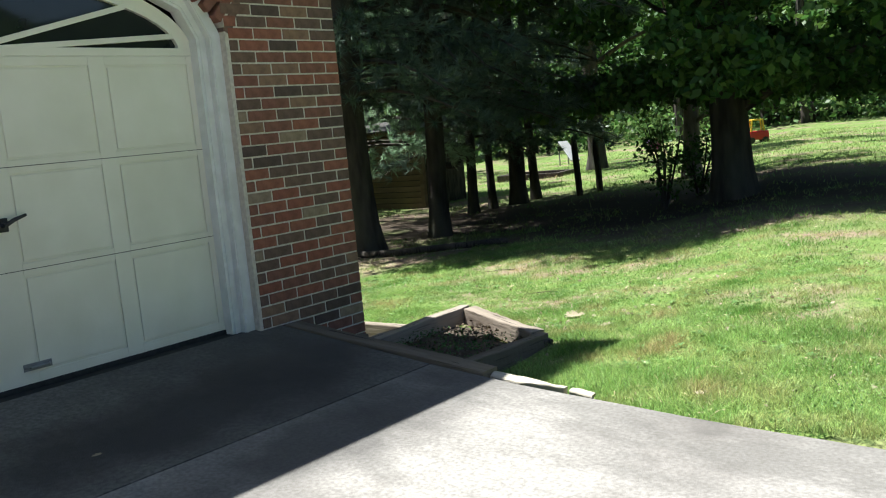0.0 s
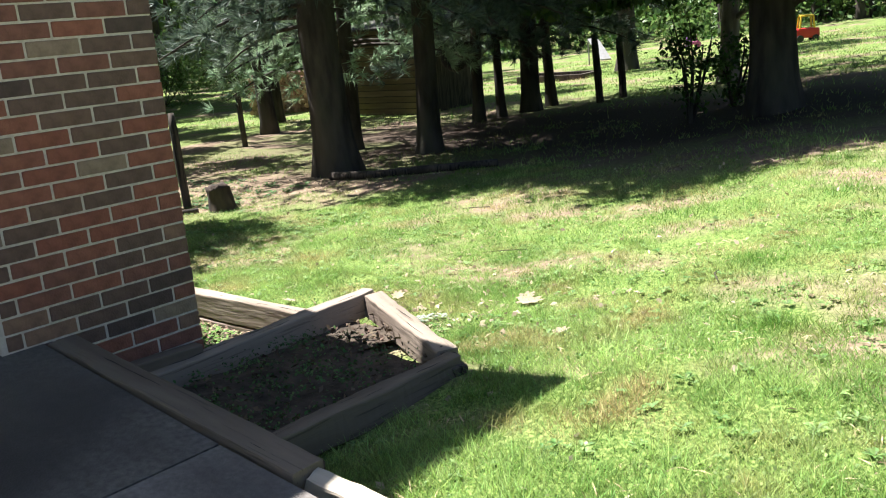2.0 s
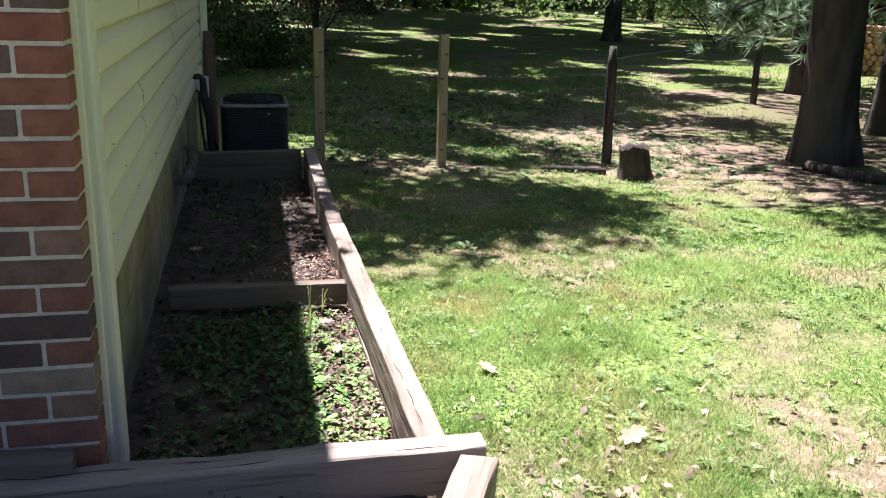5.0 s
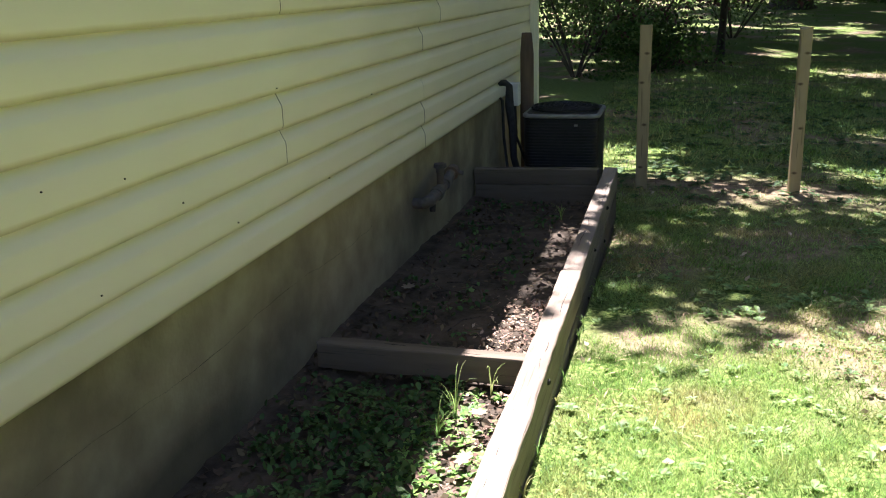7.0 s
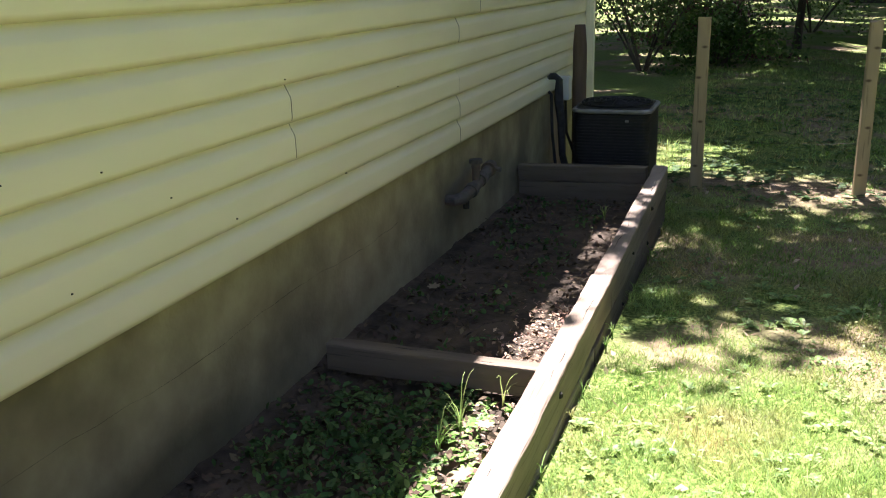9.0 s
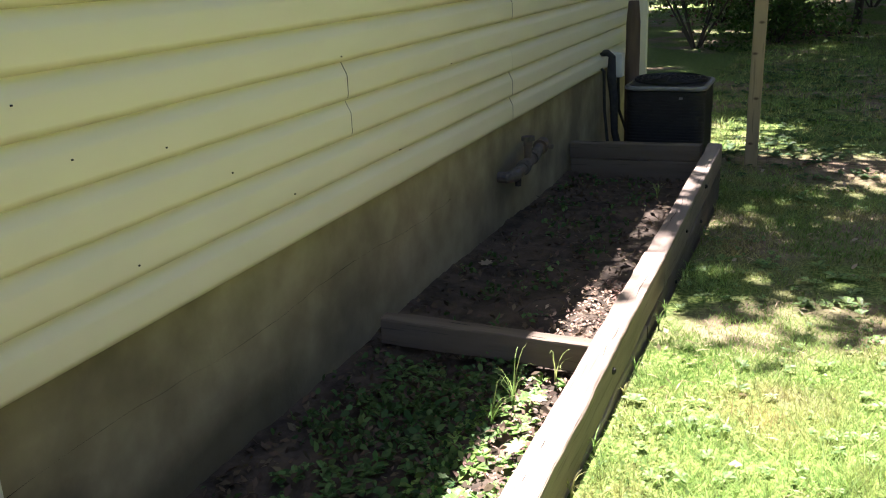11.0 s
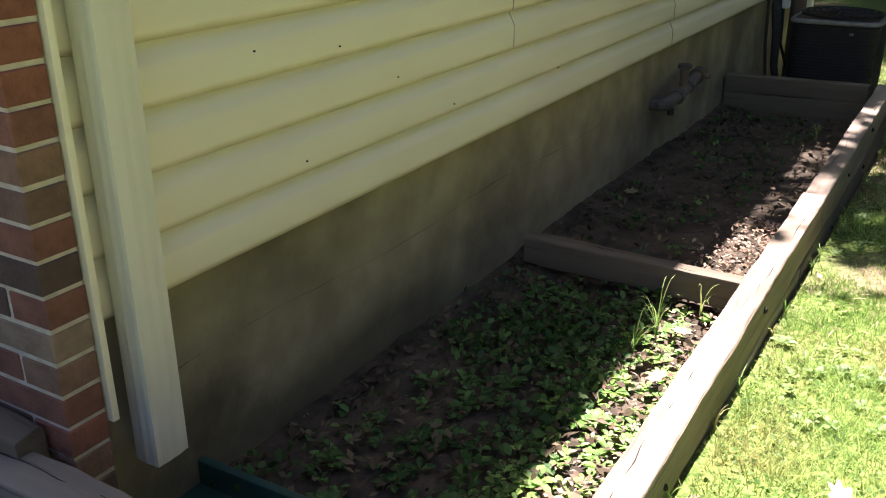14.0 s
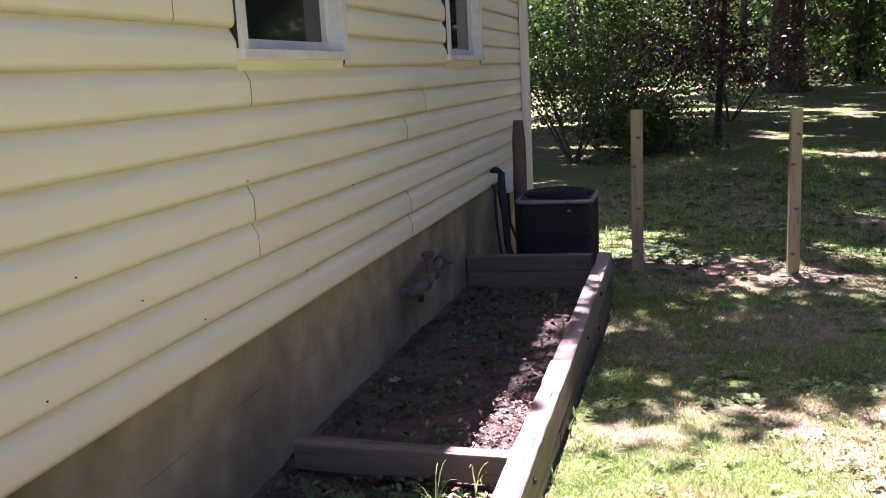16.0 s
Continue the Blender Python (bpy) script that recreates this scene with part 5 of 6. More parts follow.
bush("sapling", -2.6, 12.6, 0.25, 1.1, 240, LEAFLIGHT, "thin leafy sapling in the lawn", 56)
bush("sapling", -1.5, 11.2, 0.3, 0.5, 240, LEAFLIGHT, "small weedy seedling in the lawn", 57)

bush("bush", -20.5, 4.6, 1.3, 1.0, 4200, LEAF, "low dense dark shrub behind the fence", 63)
bush("bush", -30.0, 6.5, 2.2, 2.6, 5200, LEAFLIGHT, "green shrub in the back yard", 58)
bush("bush", -29.0, 3.6, 2.4, 3.6, 6000, LEAF, "tall dark green shrub in the back yard", 59)
bush("bush", -33.5, 21.5, 2.6, 2.0, 6000, LEAFLIGHT, "pale sunlit shrub at the wood's edge", 61)
bush("bush", -34.5, 26.0, 2.8, 2.6, 6000, LEAFLIGHT, "sunlit leafy shrub beyond the woodpile", 62)
# the far wood: trunks, crowns and undergrowth; unseen side added to cut low skylight
rs = np.random.default_rng(70)
bm = bmesh.new()
crown, under = [], []
for k in range(210):
    a = radians(rs.uniform(-20, 340)) if k > 130 else radians(rs.uniform(80, 190))
    d = rs.uniform(52, 86) if k % 3 else rs.uniform(48, 60)
    x, y = d * math.cos(a) - 4, d * math.sin(a) + 4
    z = float(ground_z(x, y))
    r = rs.uniform(0.12, 0.34)
    tube(bm, [(x, y, z - 0.3), (x + rs.normal(0, 0.1), y, z + 4), (x + rs.normal(0, 0.3), y + rs.normal(0, 0.3), z + 14)], [r * 1.15, r * 0.9, r * 0.4], 7)
    for j in range(16):
        c = np.array((x, y, z + rs.uniform(2.2, 15))) + rs.normal(0, 1, 3) * (1.9, 1.9, 0.6)
        crown.append(c + rs.normal(0, 1, (26, 3)) * (0.75, 0.75, 0.45))
for k in range(420):
    a = radians(rs.uniform(78, 192)) if k < 300 else radians(rs.uniform(-20, 340))
    d = rs.uniform(46, 74)
    x, y = d * math.cos(a) - 4, d * math.sin(a) + 4
    z = float(ground_z(x, y))
    under.append(np.array((x, y, z + rs.uniform(0.3, 1.6))) + rs.normal(0, 1, (110, 3)) * (0.9, 0.9, 0.55))
for k in range(1500):
    a = radians(rs.uniform(70, 200)) if k < 1100 else radians(rs.uniform(-20, 340))
    d = rs.uniform(56, 92)
    x, y = d * math.cos(a) - 4, d * math.sin(a) + 4
    crown.append(np.array((x, y, float(ground_z(x, y)) + rs.uniform(1.0, 14))) + rs.normal(0, 1, (60, 3)) * (1.3, 1.3, 0.8))
wood = thing("forest", "dense leafy deciduous wood round the yard, unseen side added", "forest", kind="stuff")
part("trunks", bm, BARK, wood)
faces_mesh("crowns", leaf_quads(rs, np.concatenate(crown), 0.55, 0.36), LEAF, wood)
U = np.concatenate(under)
U[:, 2] = np.maximum(U[:, 2], ground_z(U[:, 0], U[:, 1]) + 0.05)
faces_mesh("undergrowth", leaf_quads(rs, U, 0.34, 0.22), LEAFLIGHT, wood)

bm = bmesh.new()
ring = []
for k in range(96):
    a = 2 * math.pi * k / 96
    d = 104 + 5 * math.sin(k * 1.7)
    ring.append([bm.verts.new((d * math.cos(a) - 4, d * math.sin(a) + 4, zz)) for zz in (-4, 12, 19 + 3 * math.sin(k * 2.3) + 2 * math.sin(k * 5.1))])
for k in range(96):
    a, b = ring[k], ring[(k + 1) % 96]
    for i in range(2):
        bm.faces.new((a[i], b[i], b[i + 1], a[i + 1]))
tagged(part("backdrop", bm, FARWOOD), "dark distant wood closing the view", "backdrop", kind="structure")

# ---- far things on the lawn ----


def toy_car(x, y):
    z = float(ground_z(x, y))
    t = thing("toy_car", "red and yellow plastic toy ride-in car on the lawn", "toy car", pose(x, y, z, 0, 0, 35))
    part("body", boxed(-0.38, 0.38, -0.21, 0.21, 0.12, 0.44, bevel=0.07), RED, t)
    part("roof", boxed(-0.22, 0.20, -0.20, 0.20, 0.80, 0.86, bevel=0.03), YELLOW, t)
    for px in (-0.2, 0.17):
        for py in (-0.17, 0.17):
            b = bmesh.new()
            tube(b, [(px * 1.25, py, 0.42), (px, py, 0.82)], 0.03, 8)
            part("pillar", b, YELLOW, t)
    for px in (-0.24, 0.24):
        for py in (-0.22, 0.22):
            b = bmesh.new()
            tube(b, [(px, py - 0.035, 0.11), (px, py + 0.035, 0.11)], 0.11, 14)
            part("wheel", b, RUBBER, t)


toy_car(-12.3, 32.6)
tz = float(ground_z(-19.9, 39.6))
trike = thing("toy_tricycle", "pink and lilac plastic toy tricycle on the lawn", "toy tricycle", pose(-19.9, 39.6, tz, 0, 0, 20))
trike.scale = (0.65, 0.65, 0.65)
part("frame", boxed(-0.4, 0.3, -0.12, 0.12, 0.25, 0.45, bevel=0.05), PINK, trike)
part("seat", boxed(-0.45, -0.1, -0.17, 0.17, 0.45, 0.72, bevel=0.05), LILAC, trike)
for px, py, r in ((0.32, 0, 0.24), (-0.35, -0.25, 0.17), (-0.35, 0.25, 0.17)):
    b = bmesh.new()
    tube(b, [(px, py - 0.05, r), (px, py + 0.05, r)], r, 16)
    part("wheel", b, LILAC if py else PINK, trike)
b = bmesh.new()
tube(b, [(0.3, 0, 0.4), (0.22, 0, 0.85)], 0.03, 8)
tube(b, [(0.22, -0.25, 0.86), (0.22, 0.25, 0.86)], 0.03, 8)
part("handlebar", b, PINK, trike)

for px, py, zt in ((-11.05, 18.15, 0.80), (-10.85, 18.75, 0.72)):
    round_post("fence_post", px, py, float(ground_z(px, py)) - 0.2, zt, 0.075, OLDPOST, "dark short post at the edge of the shade", (0, -3), int(-px * 10))

slide = thing("slide", "white plastic slide far across the lawn", "slide", pose(-20.5, 33.0, float(ground_z(-20.5, 33.0)), 0, 0, -35))
part("chute", (lambda q: (bmesh.ops.transform(q, matrix=pose(0, 0, 0.62, 0, 32, 0), verts=q.verts), q)[1])(boxed(-0.75, 0.75, -0.22, 0.22, -0.03, 0.03, bevel=0.02)), GREYMETAL, slide)
for py in (-0.2, 0.2):
    b = bmesh.new()
    tube(b, [(-0.6, py, -0.05), (-0.6, py, 1.0)], 0.03, 8)
    part("leg", b, GREYMETAL, slide)

sandbox = thing("sandbox", "low brown timber sandbox on the lawn", "sandbox", pose(-17.2, 25.5, float(ground_z(-17.2, 25.5)), 0, 0, 10))
for a in ((-1.1, 1.1, -0.75, -0.62), (-1.1, 1.1, 0.62, 0.75), (-1.1, -0.97, -0.62, 0.62), (0.97, 1.1, -0.62, 0.62)):
    part("board", boxed(*a, -0.1, 0.2, bevel=0.01), OLDPOST, sandbox)
part("sand", boxed(-0.97, 0.97, -0.62, 0.62, -0.1, 0.10), BEDSOIL, sandbox)

tyre = thing("tyre_swing", "black tyre hanging from a pine bough", "tyre swing", pose(-13.5, 16.5, 0.62, 0, 0, 40))
b = bmesh.new()
tube(b, [(0.22 * math.cos(a), 0, 0.22 * math.sin(a)) for a in np.linspace(0, 2 * math.pi, 25)], 0.085, 10, cap=False)
part("tyre", b, RUBBER, tyre, smooth=True)
b = bmesh.new()
tube(b, [(0, 0, 0.25), (0.02, 0, 1.5), (0, 0.02, 2.9)], 0.012, 6)
part("rope", b, OLDPOST, tyre)

# slatted shed and firewood
sz = float(ground_z(-17, 18.3)) - 0.03
shed = thing("shed", "small weathered slatted wooden shed in pine shade", "shed", pose(-17.0, 18.6, sz, 0, 0, 2))
part("inner_wall", boxed(-1.42, 1.42, -0.92, 1.0, 0.0, 2.0), OLDPOST, shed)
for k in range(14):
    o = part("board", boxed(-1.5, 1.5, -0.97, -0.945, 0, 0.128, bevel=0.004), SHEDBOARD, shed)
    o.location.z = 0.05 + k * 0.148
    o = part("board", boxed(-0.95, 1.0, 0.0, 0.025, 0, 0.128, bevel=0.004), SHEDBOARD, shed)
    o.matrix_basis = pose(-1.47, 0, 0.05 + k * 0.148, 0, 0, 90)
for px in (-1.5, 1.5):
    part("corner_post", boxed(px - 0.06, px + 0.06, -1.0, -0.88, 0, 2.1, bevel=0.008), SHEDBOARD, shed)
part("roof", (lambda q: (bmesh.ops.transform(q, matrix=pose(0, 0, 2.2, 6, 0, 0), verts=q.verts), q)[1])(boxed(-1.75, 1.75, -1.2, 1.25, 0, 0.06, bevel=0.01)), ROOFING, shed)

wz = float(ground_z(-21.8, 18.4))
pile = thing("woodpile", "stacked split firewood in the sun", "woodpile", pose(-21.8, 18.5, wz, 0, 0, 28))
mesh_log = None
for row in range(9):
    for k in range(15):
        rad = 0.075
        if mesh_log is None:
            b = bmesh.new()
            tube(b, [(0, -0.22, 0), (0, 0.22, 0)], [rad, rad * 0.92], 7)
            o = part("log", b, LOGWOOD, pile)
            mesh_log = o.data
        else:
            o = new("log", mesh_log)
            o.parent = pile
        o.matrix_basis = pose((k - 7) * 0.152 + 0.07 * (row % 2), random.uniform(-0.05, 0.05), 0.07 + row * 0.128, random.uniform(-5, 5), random.uniform(0, 360), random.uniform(-6, 6))

# ---- lawn cover ----
rs = np.random.default_rng(90)


def keep_lawn(x, y, pad=0.0):
    ok = (y > 3.42 + pad)
    ok &= ~((x > -9.12) & (x < -4.0) & (y < 4.925 + 0.04 * smooth(-6.9, -4.1, x) + pad))
    ok &= ~((x < -9.1) & (y < 4.0))
    ok &= ~((x > -4.12) & (x < -2.98) & (y < 4.62 - 0.0 * x) & (y < 4.95))
    ok &= ~((x > -4.12) & (x < -3.1) & (y < 4.96 - 0.42 * (x + 4.0)))
    return ok


def scatter(n, x0, x1, y0, y1):
    x, y = rs.uniform(x0, x1, n), rs.uniform(y0, y1, n)
    k = keep_lawn(x, y)
    return x[k], y[k]


def patch_noise(x, y, s, o):
    return np.array([noise.noise(Vector((a * s, b * s, o))) for a, b in zip(x, y)])


blades = []
for n, x0, x1, y0, y1, h, w in ((360000, -7.5, 1.0, 3.4, 7.2, 0.030, 0.0034), (120000, -10.5, 0.5, 7.2, 10.5, 0.035, 0.0055), (42000, -11, 2, 10.5, 15, 0.05, 0.009),
                                (40000, -6.6, -3.4, 4.9, 6.0, 0.026, 0.0026), (50000, -3.4, -0.6, 3.45, 5.6, 0.045, 0.0036), (70000, -10.6, -7.5, 4.0, 7.2, 0.03, 0.0045), (60000, -24, -10.5, 4.2, 12, 0.05, 0.010), (60000, -24, 4, 15, 40, 0.07, 0.02)):
    x, y = scatter(n, x0, x1, y0, y1)
    b0 = bare_amount(x, y)
    dens = 0.50 + 0.35 * (y < 5.2) * (x > -3.2) + 1.1 * patch_noise(x, y, 0.8, 1) + 1.1 * patch_noise(x, y, 3.5, 2) + 0.5 * patch_noise(x, y, 9, 6) - 1.0 * b0
    k = rs.uniform(0, 1, len(x)) < np.clip(dens + 0.35, 0.03, 1)
    x, y = x[k], y[k]
    z = ground_z(x, y)
    B = np.stack((x, y, z - 0.003), -1)
    a = rs.uniform(0, 2 * math.pi, len(x))
    hh = h * rs.uniform(0.4, 1.35, len(x)) * (1 + 0.6 * np.clip(patch_noise(x, y, 1.5, 5), -0.5, 1) + 0.9 * np.clip(patch_noise(x, y, 6, 7), -0.4, 1))
    lean = rs.normal(0, 0.65, (len(x), 2)) * hh[:, None]
    side = np.stack((np.cos(a), np.sin(a), 0 * a), -1) * (w * rs.uniform(0.6, 1.4, len(x)) / 2)[:, None]
    tip = B + np.stack((lean[:, 0], lean[:, 1], hh), -1)
    blades.append(np.stack((B - side, B + side, tip), axis=1))
grass = faces_mesh("grass", np.concatenate(blades), GRASS)
tagged(grass, "short patchy sunlit lawn grass", "grass", kind="stuff")

# clover and broad weeds
x, y = scatter(110000, -10, 0.5, 3.45, 9.5)
k = (patch_noise(x, y, 1.1, 8) + 0.6 * patch_noise(x, y, 5, 9) > 0.2) & (bare_amount(x, y) < 0.5)
x, y = x[k], y[k]
C = np.stack((x, y, ground_z(x, y) + rs.uniform(0.008, 0.035, len(x))), -1)
weeds = faces_mesh("clover", leaf_hexes(rs, C, 0.0115, 0.009, up=1.2), CLOVER)
tagged(weeds, "low clover and broad weeds in the lawn", "clover", kind="stuff")

# dry leaves and straw on the lawn and beds
x, y = scatter(2600, -11, 0, 3.5, 10.5)
near = np.hypot(x + 4.0, y - 5.6) < 1.2
k = near | (rs.uniform(0, 1, len(x)) < 0.25) | (bare_amount(x, y) > 0.35)
x, y = x[k], y[k]
C = np.stack((x, y, ground_z(x, y) + 0.012), -1)
cx, cy = rs.normal(-3.95, 0.45, 260), rs.normal(5.35, 0.28, 260)
kk = keep_lawn(cx, cy)
C = np.concatenate((C, np.stack((cx[kk], cy[kk], ground_z(cx[kk], cy[kk]) + 0.014), -1)))
litter = faces_mesh("leaf_litter", leaf_quads(rs, C, 0.042, 0.022, up=1.6), DRYLEAF)
tagged(litter, "scattered dry brown leaves on the lawn", "leaf litter", kind="stuff")
bx, by = rs.uniform(-8.9, -4.15, 4200), rs.uniform(3.98, 4.77, 4200)
k = (rs.uniform(0, 1, 4200) < np.where(bx < -6.1, 0.45, 0.75))
bx, by = bx[k], by[k]
C = np.stack((bx, by, np.array([bed_z(a) for a in bx]) + 0.028 + rs.uniform(0, 0.012, len(bx))), -1)
x2, y2 = rs.uniform(-3.95, -3.15, 260), rs.uniform(3.6, 4.55, 260)
x3, y3 = rs.normal(-3.72, 0.12, 150), rs.normal(4.6, 0.09, 150)
x2, y2 = np.concatenate((x2, x3)), np.concatenate((y2, y3))
C = np.concatenate((C, np.stack((x2, y2, np.full(len(x2), -0.02)), -1)))
tagged(faces_mesh("leaf_litter", leaf_quads(rs, C, 0.034, 0.017, up=1.8), DARKLITTER), "brown leaf litter and bark chips in the beds", "leaf litter", kind="stuff")

# pale fallen oak leaves that lie on the lawn


def big_leaf(x, y, s, turn, z=None):
    bm = bmesh.new()
    out = []
    curl = 0.25 + 0.3 * ((turn * 7) % 10) / 10
    for k in range(30):
        a = 2 * math.pi * k / 30
        r = s * (0.55 + 0.13 * math.cos(7 * a + 0.4))
        px, py = r * math.cos(a) * 1.7, r * math.sin(a)
        out.append(bm.verts.new((px, py, curl * (py * py / s + 0.25 * px * px / s))))
    c = bm.verts.new((0, 0, 0.0))
    for k in range(30):
        bm.faces.new((c, out[k], out[(k + 1) % 30]))
    ob = part("fallen_leaf", bm, DRYLEAF)
    ob.matrix_basis = pose(x, y, (float(ground_z(x, y)) + 0.022) if z is None else z, 8, -6, turn)
    tagged(ob, "pale dry lobed leaf on the ground", "fallen leaf", "fallen leaves")


for v in ((-3.55, 5.65, 0.075, 20), (-3.63, 5.72, 0.06, 80), (-1.72, 3.75, 0.03, 10), (-3.0, 5.15, 0.04, 50), (-4.45, 5.55, 0.06, 120), (-5.1, 5.25, 0.05, 200)):
    big_leaf(*v)
big_leaf(-6.95, 4.10, 0.05, 30, -0.29)
big_leaf(-5.75, 4.70, 0.034, 70, -0.28)
big_leaf(-5.45, 4.72, 0.036, 160, -0.28)
big_leaf(-3.3, 1.7, 0.02, 60, slab_z(-3.3) + 0.008)

# weeds in the side bed: leafy rosettes near the corner and a few tall grass stems
C = []
for k in range(420):
    wx = rs.uniform(-6.0, -4.4)
    wy = rs.uniform(4.05, 4.75)
    if patch_noise(np.array([wx]), np.array([wy]), 2.2, 30)[0] < 0.02 and wy < 4.5:
        continue
    hgt = rs.uniform(0.02, 0.085)
    n = rs.integers(5, 14)
    C.append(np.stack((rs.normal(wx, 0.05, n), rs.normal(wy, 0.05, n), bed_z(wx) + 0.012 + hgt * 0.8 * rs.uniform(0.3, 1.2, n)), -1))
C = np.concatenate(C)
for k in range(70):
    wx, wy = rs.uniform(-8.8, -6.15), rs.uniform(4.05, 4.72)
    n = rs.integers(4, 14)
    C = np.concatenate((C, np.stack((rs.normal(wx, 0.03, n), rs.normal(wy, 0.03, n), bed_z(wx) + 0.03 + rs.uniform(0, 0.03, n)), -1)))
# Shade-coloured leaves end where the sunlit strip starts.
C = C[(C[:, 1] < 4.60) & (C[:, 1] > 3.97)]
tagged(faces_mesh("weeds", leaf_hexes(rs, C, 0.028, 0.016, up=1.1), SHADEWEED), "low broad-leaved weeds in the side bed", "weeds", kind="stuff")
C = []
for k in range(150):
    wx, wy = rs.uniform(-3.95, -3.15), rs.uniform(3.6, 4.5)
    n = rs.integers(6, 14)
    C.append(np.stack((rs.normal(wx, 0.03, n), rs.normal(wy, 0.03, n), -0.03 + rs.uniform(0.01, 0.05, n)), -1))
tagged(faces_mesh("weeds", leaf_hexes(rs, np.concatenate(C), 0.016, 0.010, up=1.6), SHADEWEED), "small weeds in the corner bed", "weeds", kind="stuff")


def rosettes(n, x0, x1, y0, y1, size, material, name, label, seed, zf=None, keep=None):
    """Broad-leaved lawn weeds: rosettes of arching blunt leaves, each folded along its rib."""
    r2 = np.random.default_rng(seed)
    F = []
    for k in range(n):
        cx, cy = r2.uniform(x0, x1), r2.uniform(y0, y1)
        if keep is not None and not keep(cx, cy):
            continue
        cz = float(zf(cx, cy)) if zf else float(ground_z(cx, cy))
        big = size * r2.uniform(0.5, 1.25)
        for j in range(r2.integers(4, 9)):
            a = r2.uniform(0, 2 * math.pi)
            L, rise = big * r2.uniform(0.6, 1.1), r2.uniform(0.25, 0.8)
            d, e = np.array((math.cos(a), math.sin(a), 0.0)), np.array((-math.sin(a), math.cos(a), 0.0))
            w = L * r2.uniform(0.17, 0.28)
            o = np.array((cx, cy, cz + 0.004))
            rib = [o + d * L * t + np.array((0, 0, L * rise * (t - 0.6 * t * t))) for t in (0.1, 0.45, 0.75, 1.0)]
            for sgn in (1, -1):
                side = [rib[i] + e * sgn * w * q + np.array((0, 0, w * 0.25 * q)) for i, q in ((0, 0.25), (1, 1.0), (2, 0.85))]
                F.append((rib[0], rib[1], side[1], side[0]))
                F.append((rib[1], rib[2], side[2], side[1]))
                F.append((rib[2], rib[3], rib[3], side[2]))
    F = [f if not np.array_equal(f[1], f[2]) else (f[0], f[1], f[1] * 0.5 + f[3] * 0.5, f[3]) for f in F]
    return tagged(faces_mesh(name, np.array(F), material), label, "weeds", kind="stuff")


def lawn_spot(cx, cy):
    return bool(keep_lawn(np.array([cx]), np.array([cy]), 0.03)[0]) and noise.noise(Vector((cx * 0.9, cy * 0.9, 44))) > -0.12


rosettes(2600, -9.0, -0.6, 3.6, 8.2, 0.034, WEEDLIGHT, "broad_weeds", "pale green broad-leaved weeds among the grass", 201, zf=lambda a, b: ground_z(a, b) + 0.010, keep=lawn_spot)
rosettes(300, -5.3, -3.8, 4.98, 5.45, 0.046, SAGE, "sage_weeds", "grey-green weeds beside the bed timber", 202, zf=lambda a, b: ground_z(a, b) + 0.016, keep=lawn_spot)
# Same weeds twice: sun-coloured along the edge, shade-coloured behind.
rosettes(200, -5.95, -4.75, 4.50, 4.82, 0.045, SUNWEED, "sunlit_weeds", "bright leafy weeds along the bed's sunny edge, sun in their colour", 203, zf=lambda a, b: bed_z(a) + 0.012)
rosettes(230, -5.95, -4.35, 4.12, 4.62, 0.048, SHADEWEED, "shade_weeds", "dark leafy weeds in the shaded bed, shade in their colour", 204, zf=lambda a, b: bed_z(a) + 0.012)
rosettes(1500, -17.0, -9.6, 4.3, 9.5, 0.075, SHADEWEED, "ground_cover", "dark leafy ground cover behind the fence", 205)
rosettes(260, -9.7, -7.0, 5.0, 8.0, 0.06, WEEDLIGHT, "shade_weeds", "leafy weeds at the edge of the shade", 206, keep=lawn_spot)
gx2, gy2 = scatter(26000, -10.5, 0.4, 3.5, 9.0)
thin = patch_noise(gx2, gy2, 1.3, 77) + 0.5 * patch_noise(gx2, gy2, 4.0, 78) > 0.18
gx2, gy2 = gx2[thin], gy2[thin]
C = np.stack((gx2, gy2, ground_z(gx2, gy2) + rs.uniform(0.006, 0.022, len(gx2))), -1)
tagged(faces_mesh("straw", leaf_quads(rs, C, 0.05, 0.0045, up=2.2), STRAW), "dead straw-coloured grass in thin spots of the lawn", "straw", kind="stuff")
sx, sy = rs.uniform(-6.0, -4.2, 800), 4.83 - np.abs(rs.normal(0, 0.13, 800))
qx, qy = rs.uniform(-6.9, -6.1, 800), 4.82 - np.abs(rs.normal(0, 0.12, 800))
sx, sy = np.concatenate((sx, qx)), np.concatenate((sy, qy))
C = np.stack((sx, sy, np.array([bed_z(a) for a in sx]) + 0.026 + rs.uniform(0, 0.014, len(sx))), -1)
tagged(faces_mesh("leaf_litter", leaf_quads(rs, C, 0.021, 0.0105, up=2.4), CHIPS), "dry reddish leaves and chips along the sunny bed edge", "leaf litter", kind="stuff")


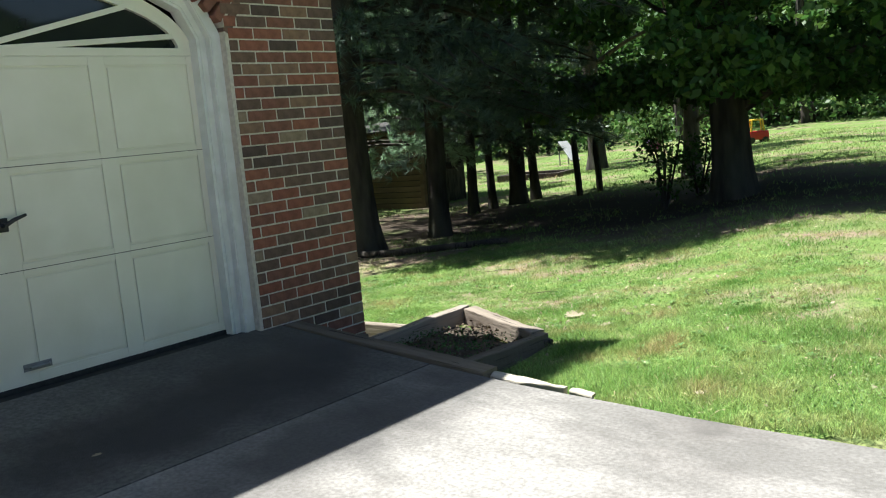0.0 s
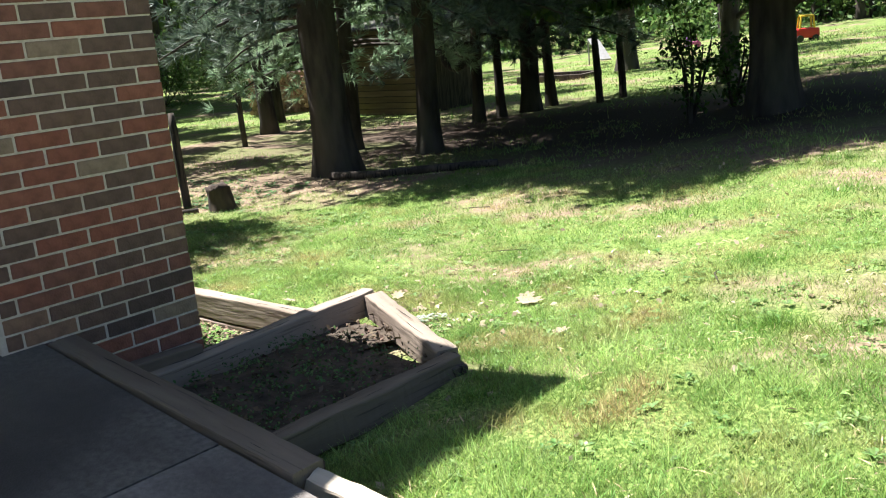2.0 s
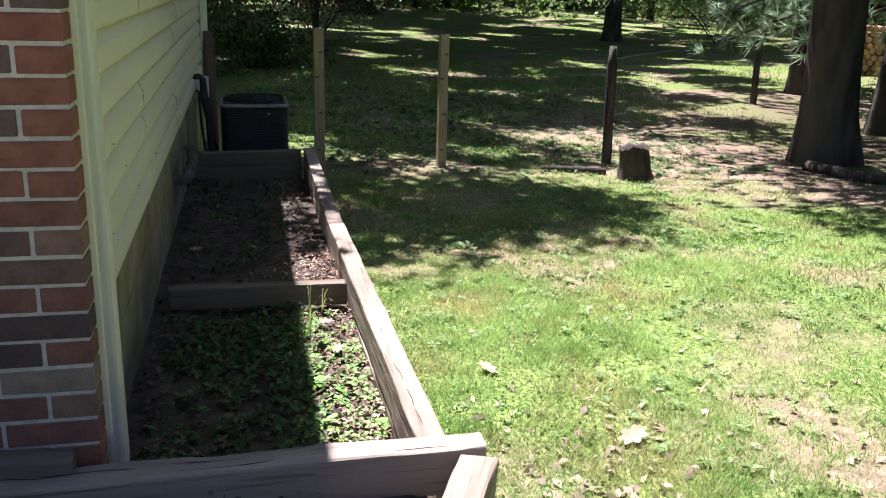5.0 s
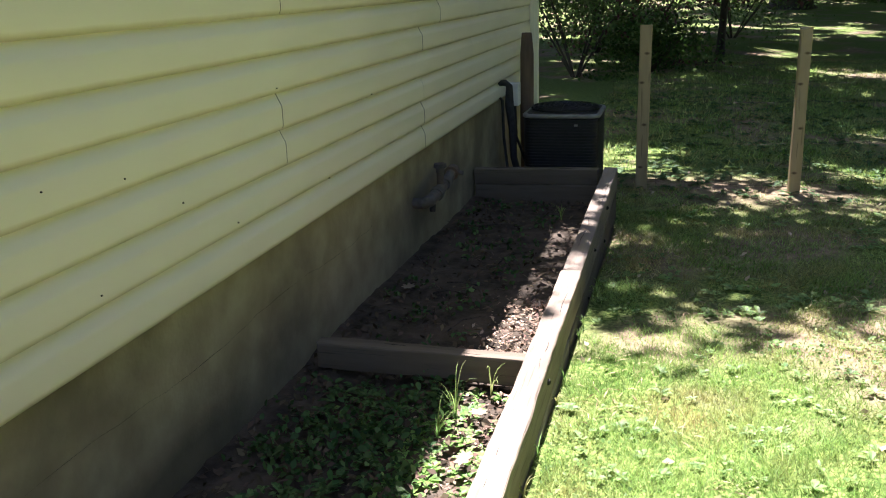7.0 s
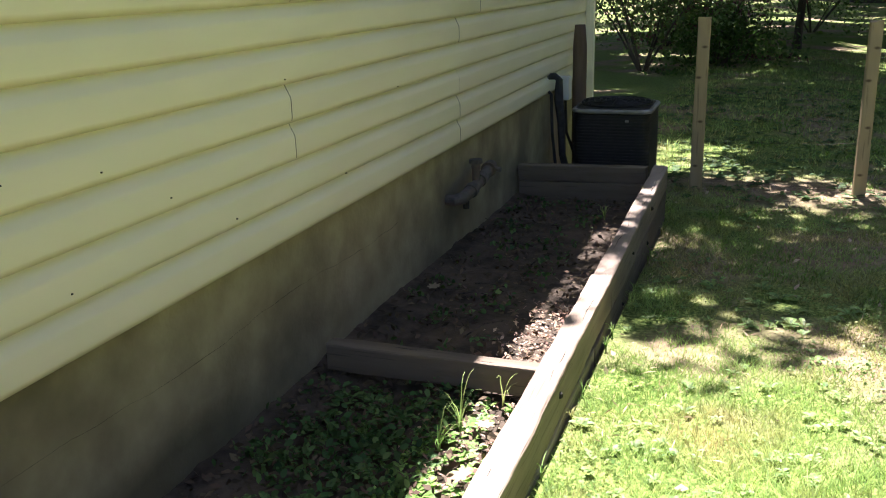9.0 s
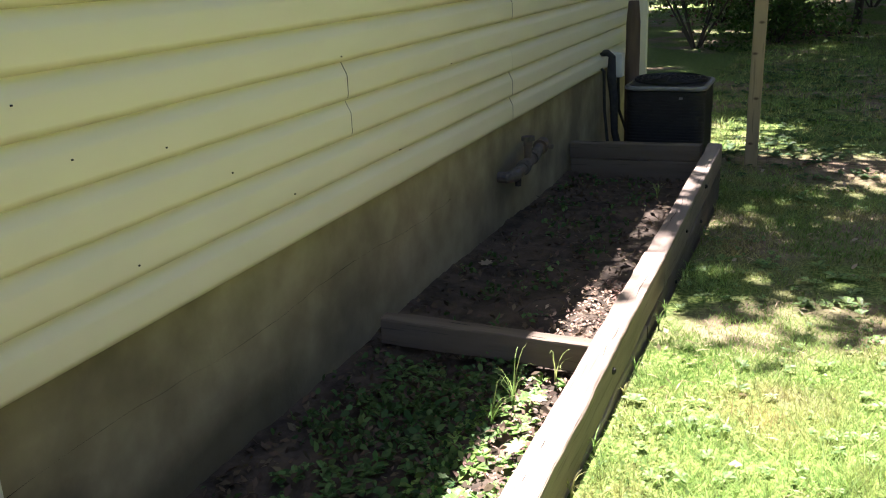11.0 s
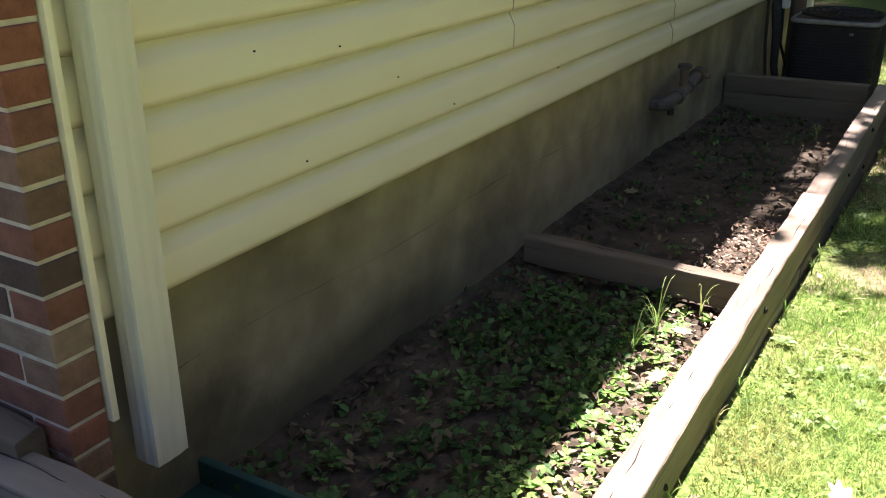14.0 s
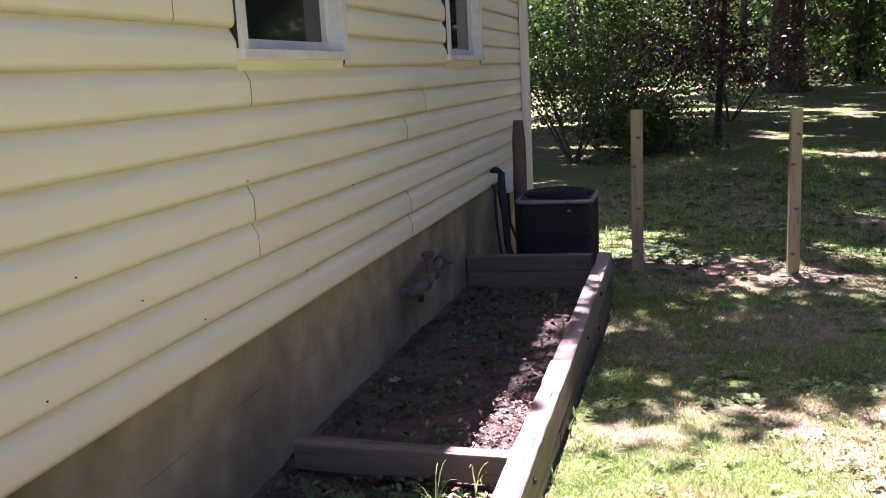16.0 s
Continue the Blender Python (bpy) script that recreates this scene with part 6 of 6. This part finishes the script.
def grass_tuft(x, y, z, h, n, seed, label, w=0.006):
    r2 = np.random.default_rng(seed)
    bm = bmesh.new()
    for k in range(n):
        a = r2.uniform(0, 6.28)
        L = h * r2.uniform(0.6, 1.1)
        d = Vector((math.cos(a), math.sin(a), 0)) * L * r2.uniform(0.15, 0.6)
        s = Vector((-math.sin(a), math.cos(a), 0)) * w / 2
        prev = None
        for i in range(7):
            t = i / 6
            p = Vector((x, y, z)) + d * t * t + Vector((r2.normal(0, 0.004), 0, L * (t - 0.38 * t ** 3)))
            q = (bm.verts.new(p - s * (1 - t * 0.9)), bm.verts.new(p + s * (1 - t * 0.9)))
            if prev:
                bm.faces.new((prev[0], prev[1], q[1], q[0]))
            prev = q
    tagged(part("grass_tuft", bm, GRASS), label, "grass tuft", "grass tufts")


grass_tuft(-5.72, 4.63, -0.33, 0.30, 9, 1, "tall thin grass stems in the side bed")
grass_tuft(-5.60, 4.60, -0.33, 0.20, 12, 2, "arching grass blades in the side bed")
grass_tuft(-5.95, 4.70, -0.33, 0.22, 4, 3, "tall thin grass stems beside the divider")
grass_tuft(-8.40, 4.62, -0.34, 0.16, 16, 4, "small pale grass clump in the side bed", 0.008)
grass_tuft(-3.75, 4.55, -0.05, 0.10, 8, 5, "small grass clump in the corner bed")
for k in range(14):
    tx = -4.6 - 0.32 * k + 0.1 * math.sin(k * 3)
    grass_tuft(tx, 4.93, float(ground_z(tx, 4.93)), 0.10, 9, 40 + k, "grass clump against the side bed timber")
for k in range(10):
    tx = -2.5 + 0.28 * k
    grass_tuft(tx, 3.45 + 0.03 * math.sin(k * 2), float(ground_z(tx, 3.47)), 0.09, 10, 60 + k, "grass clump at the concrete edge")

# twigs
for k in range(18):
    if k < 12:
        tx, ty = rs.uniform(-8.7, -6.3), rs.uniform(4.1, 4.7)
        tz0 = bed_z(tx) + 0.03
    else:
        tx, ty = rs.uniform(-10, -1.5), rs.uniform(5.2, 9.5)
        tz0 = float(ground_z(tx, ty)) + 0.02
    a, L = rs.uniform(0, 6.28), rs.uniform(0.1, 0.32)
    b = bmesh.new()
    tube(b, [(tx, ty, tz0), (tx + 0.5 * L * math.cos(a + 0.2), ty + 0.5 * L * math.sin(a + 0.2), tz0 + 0.012), (tx + L * math.cos(a), ty + L * math.sin(a), tz0)], [0.0035, 0.003, 0.0015], 5)
    tagged(part("twig", b, OLDPOST), "thin dry fallen twig", "twig", "fallen twigs")

# ---- bricks of the garage corner ----
brick_meshes = {}


def brick(x0, x1, y0, y1, zc):
    """One brick between faces, on mesh data shared by its size."""
    key = (round(x1 - x0, 3), round(y1 - y0, 3))
    if key not in brick_meshes:
        bm = boxed(-key[0] / 2, key[0] / 2, -key[1] / 2, key[1] / 2, -0.0285, 0.0285, bevel=0.0)
        bmesh.ops.bevel(bm, geom=list(bm.edges), offset=0.0028, segments=1, affect="EDGES")
        me2 = bpy.data.meshes.new("brick")
        bm.to_mesh(me2)
        bm.free()
        me2.materials.append(BRICK)
        brick_meshes[key] = me2
    o = new("brick", brick_meshes[key])
    o.parent = front
    o.matrix_basis = pose((x0 + x1) / 2 + random.uniform(-0.0015, 0.0015), (y0 + y1) / 2, zc + random.uniform(-0.001, 0.001), random.uniform(-0.4, 0.4), 0, random.uniform(-0.5, 0.5))


J = 0.0095
for k in range(-9, 35):
    zc = 0.435 + COURSE * k
    if zc > 2.72:
        break
    even = k % 2 == 0
    first = 0.1095 if even else PITCH
    y1 = YC
    ylow = 3.215 if zc < 1.98 else 3.215 - (zc - 1.98) * 0.55
    if zc > 2.36:
        ylow = 2.6
    ends = [YC, YC - first]
    while ends[-1] > ylow + 0.03:
        ends.append(max(ends[-1] - PITCH, ylow))
    for b, a in zip(ends, ends[1:]):
        if b - a < 0.03:
            continue
        brick(XF - 0.086, XF, a + J, b, zc)
# soldier bricks that follow the arch over the door
for k in range(7):
    t = k / 6
    ang = radians(62 - 9 * k)
    yy, zz = 3.235 - 0.42 * t ** 1.25, 1.99 + 0.30 * t ** 0.8
    o = new("brick", brick_meshes[next(iter(brick_meshes))])
    o.parent = front
    o.matrix_basis = pose(XF - 0.046, yy + 0.06 * math.cos(ang), zz + 0.06 * math.sin(ang), math.degrees(ang), 0, 0)
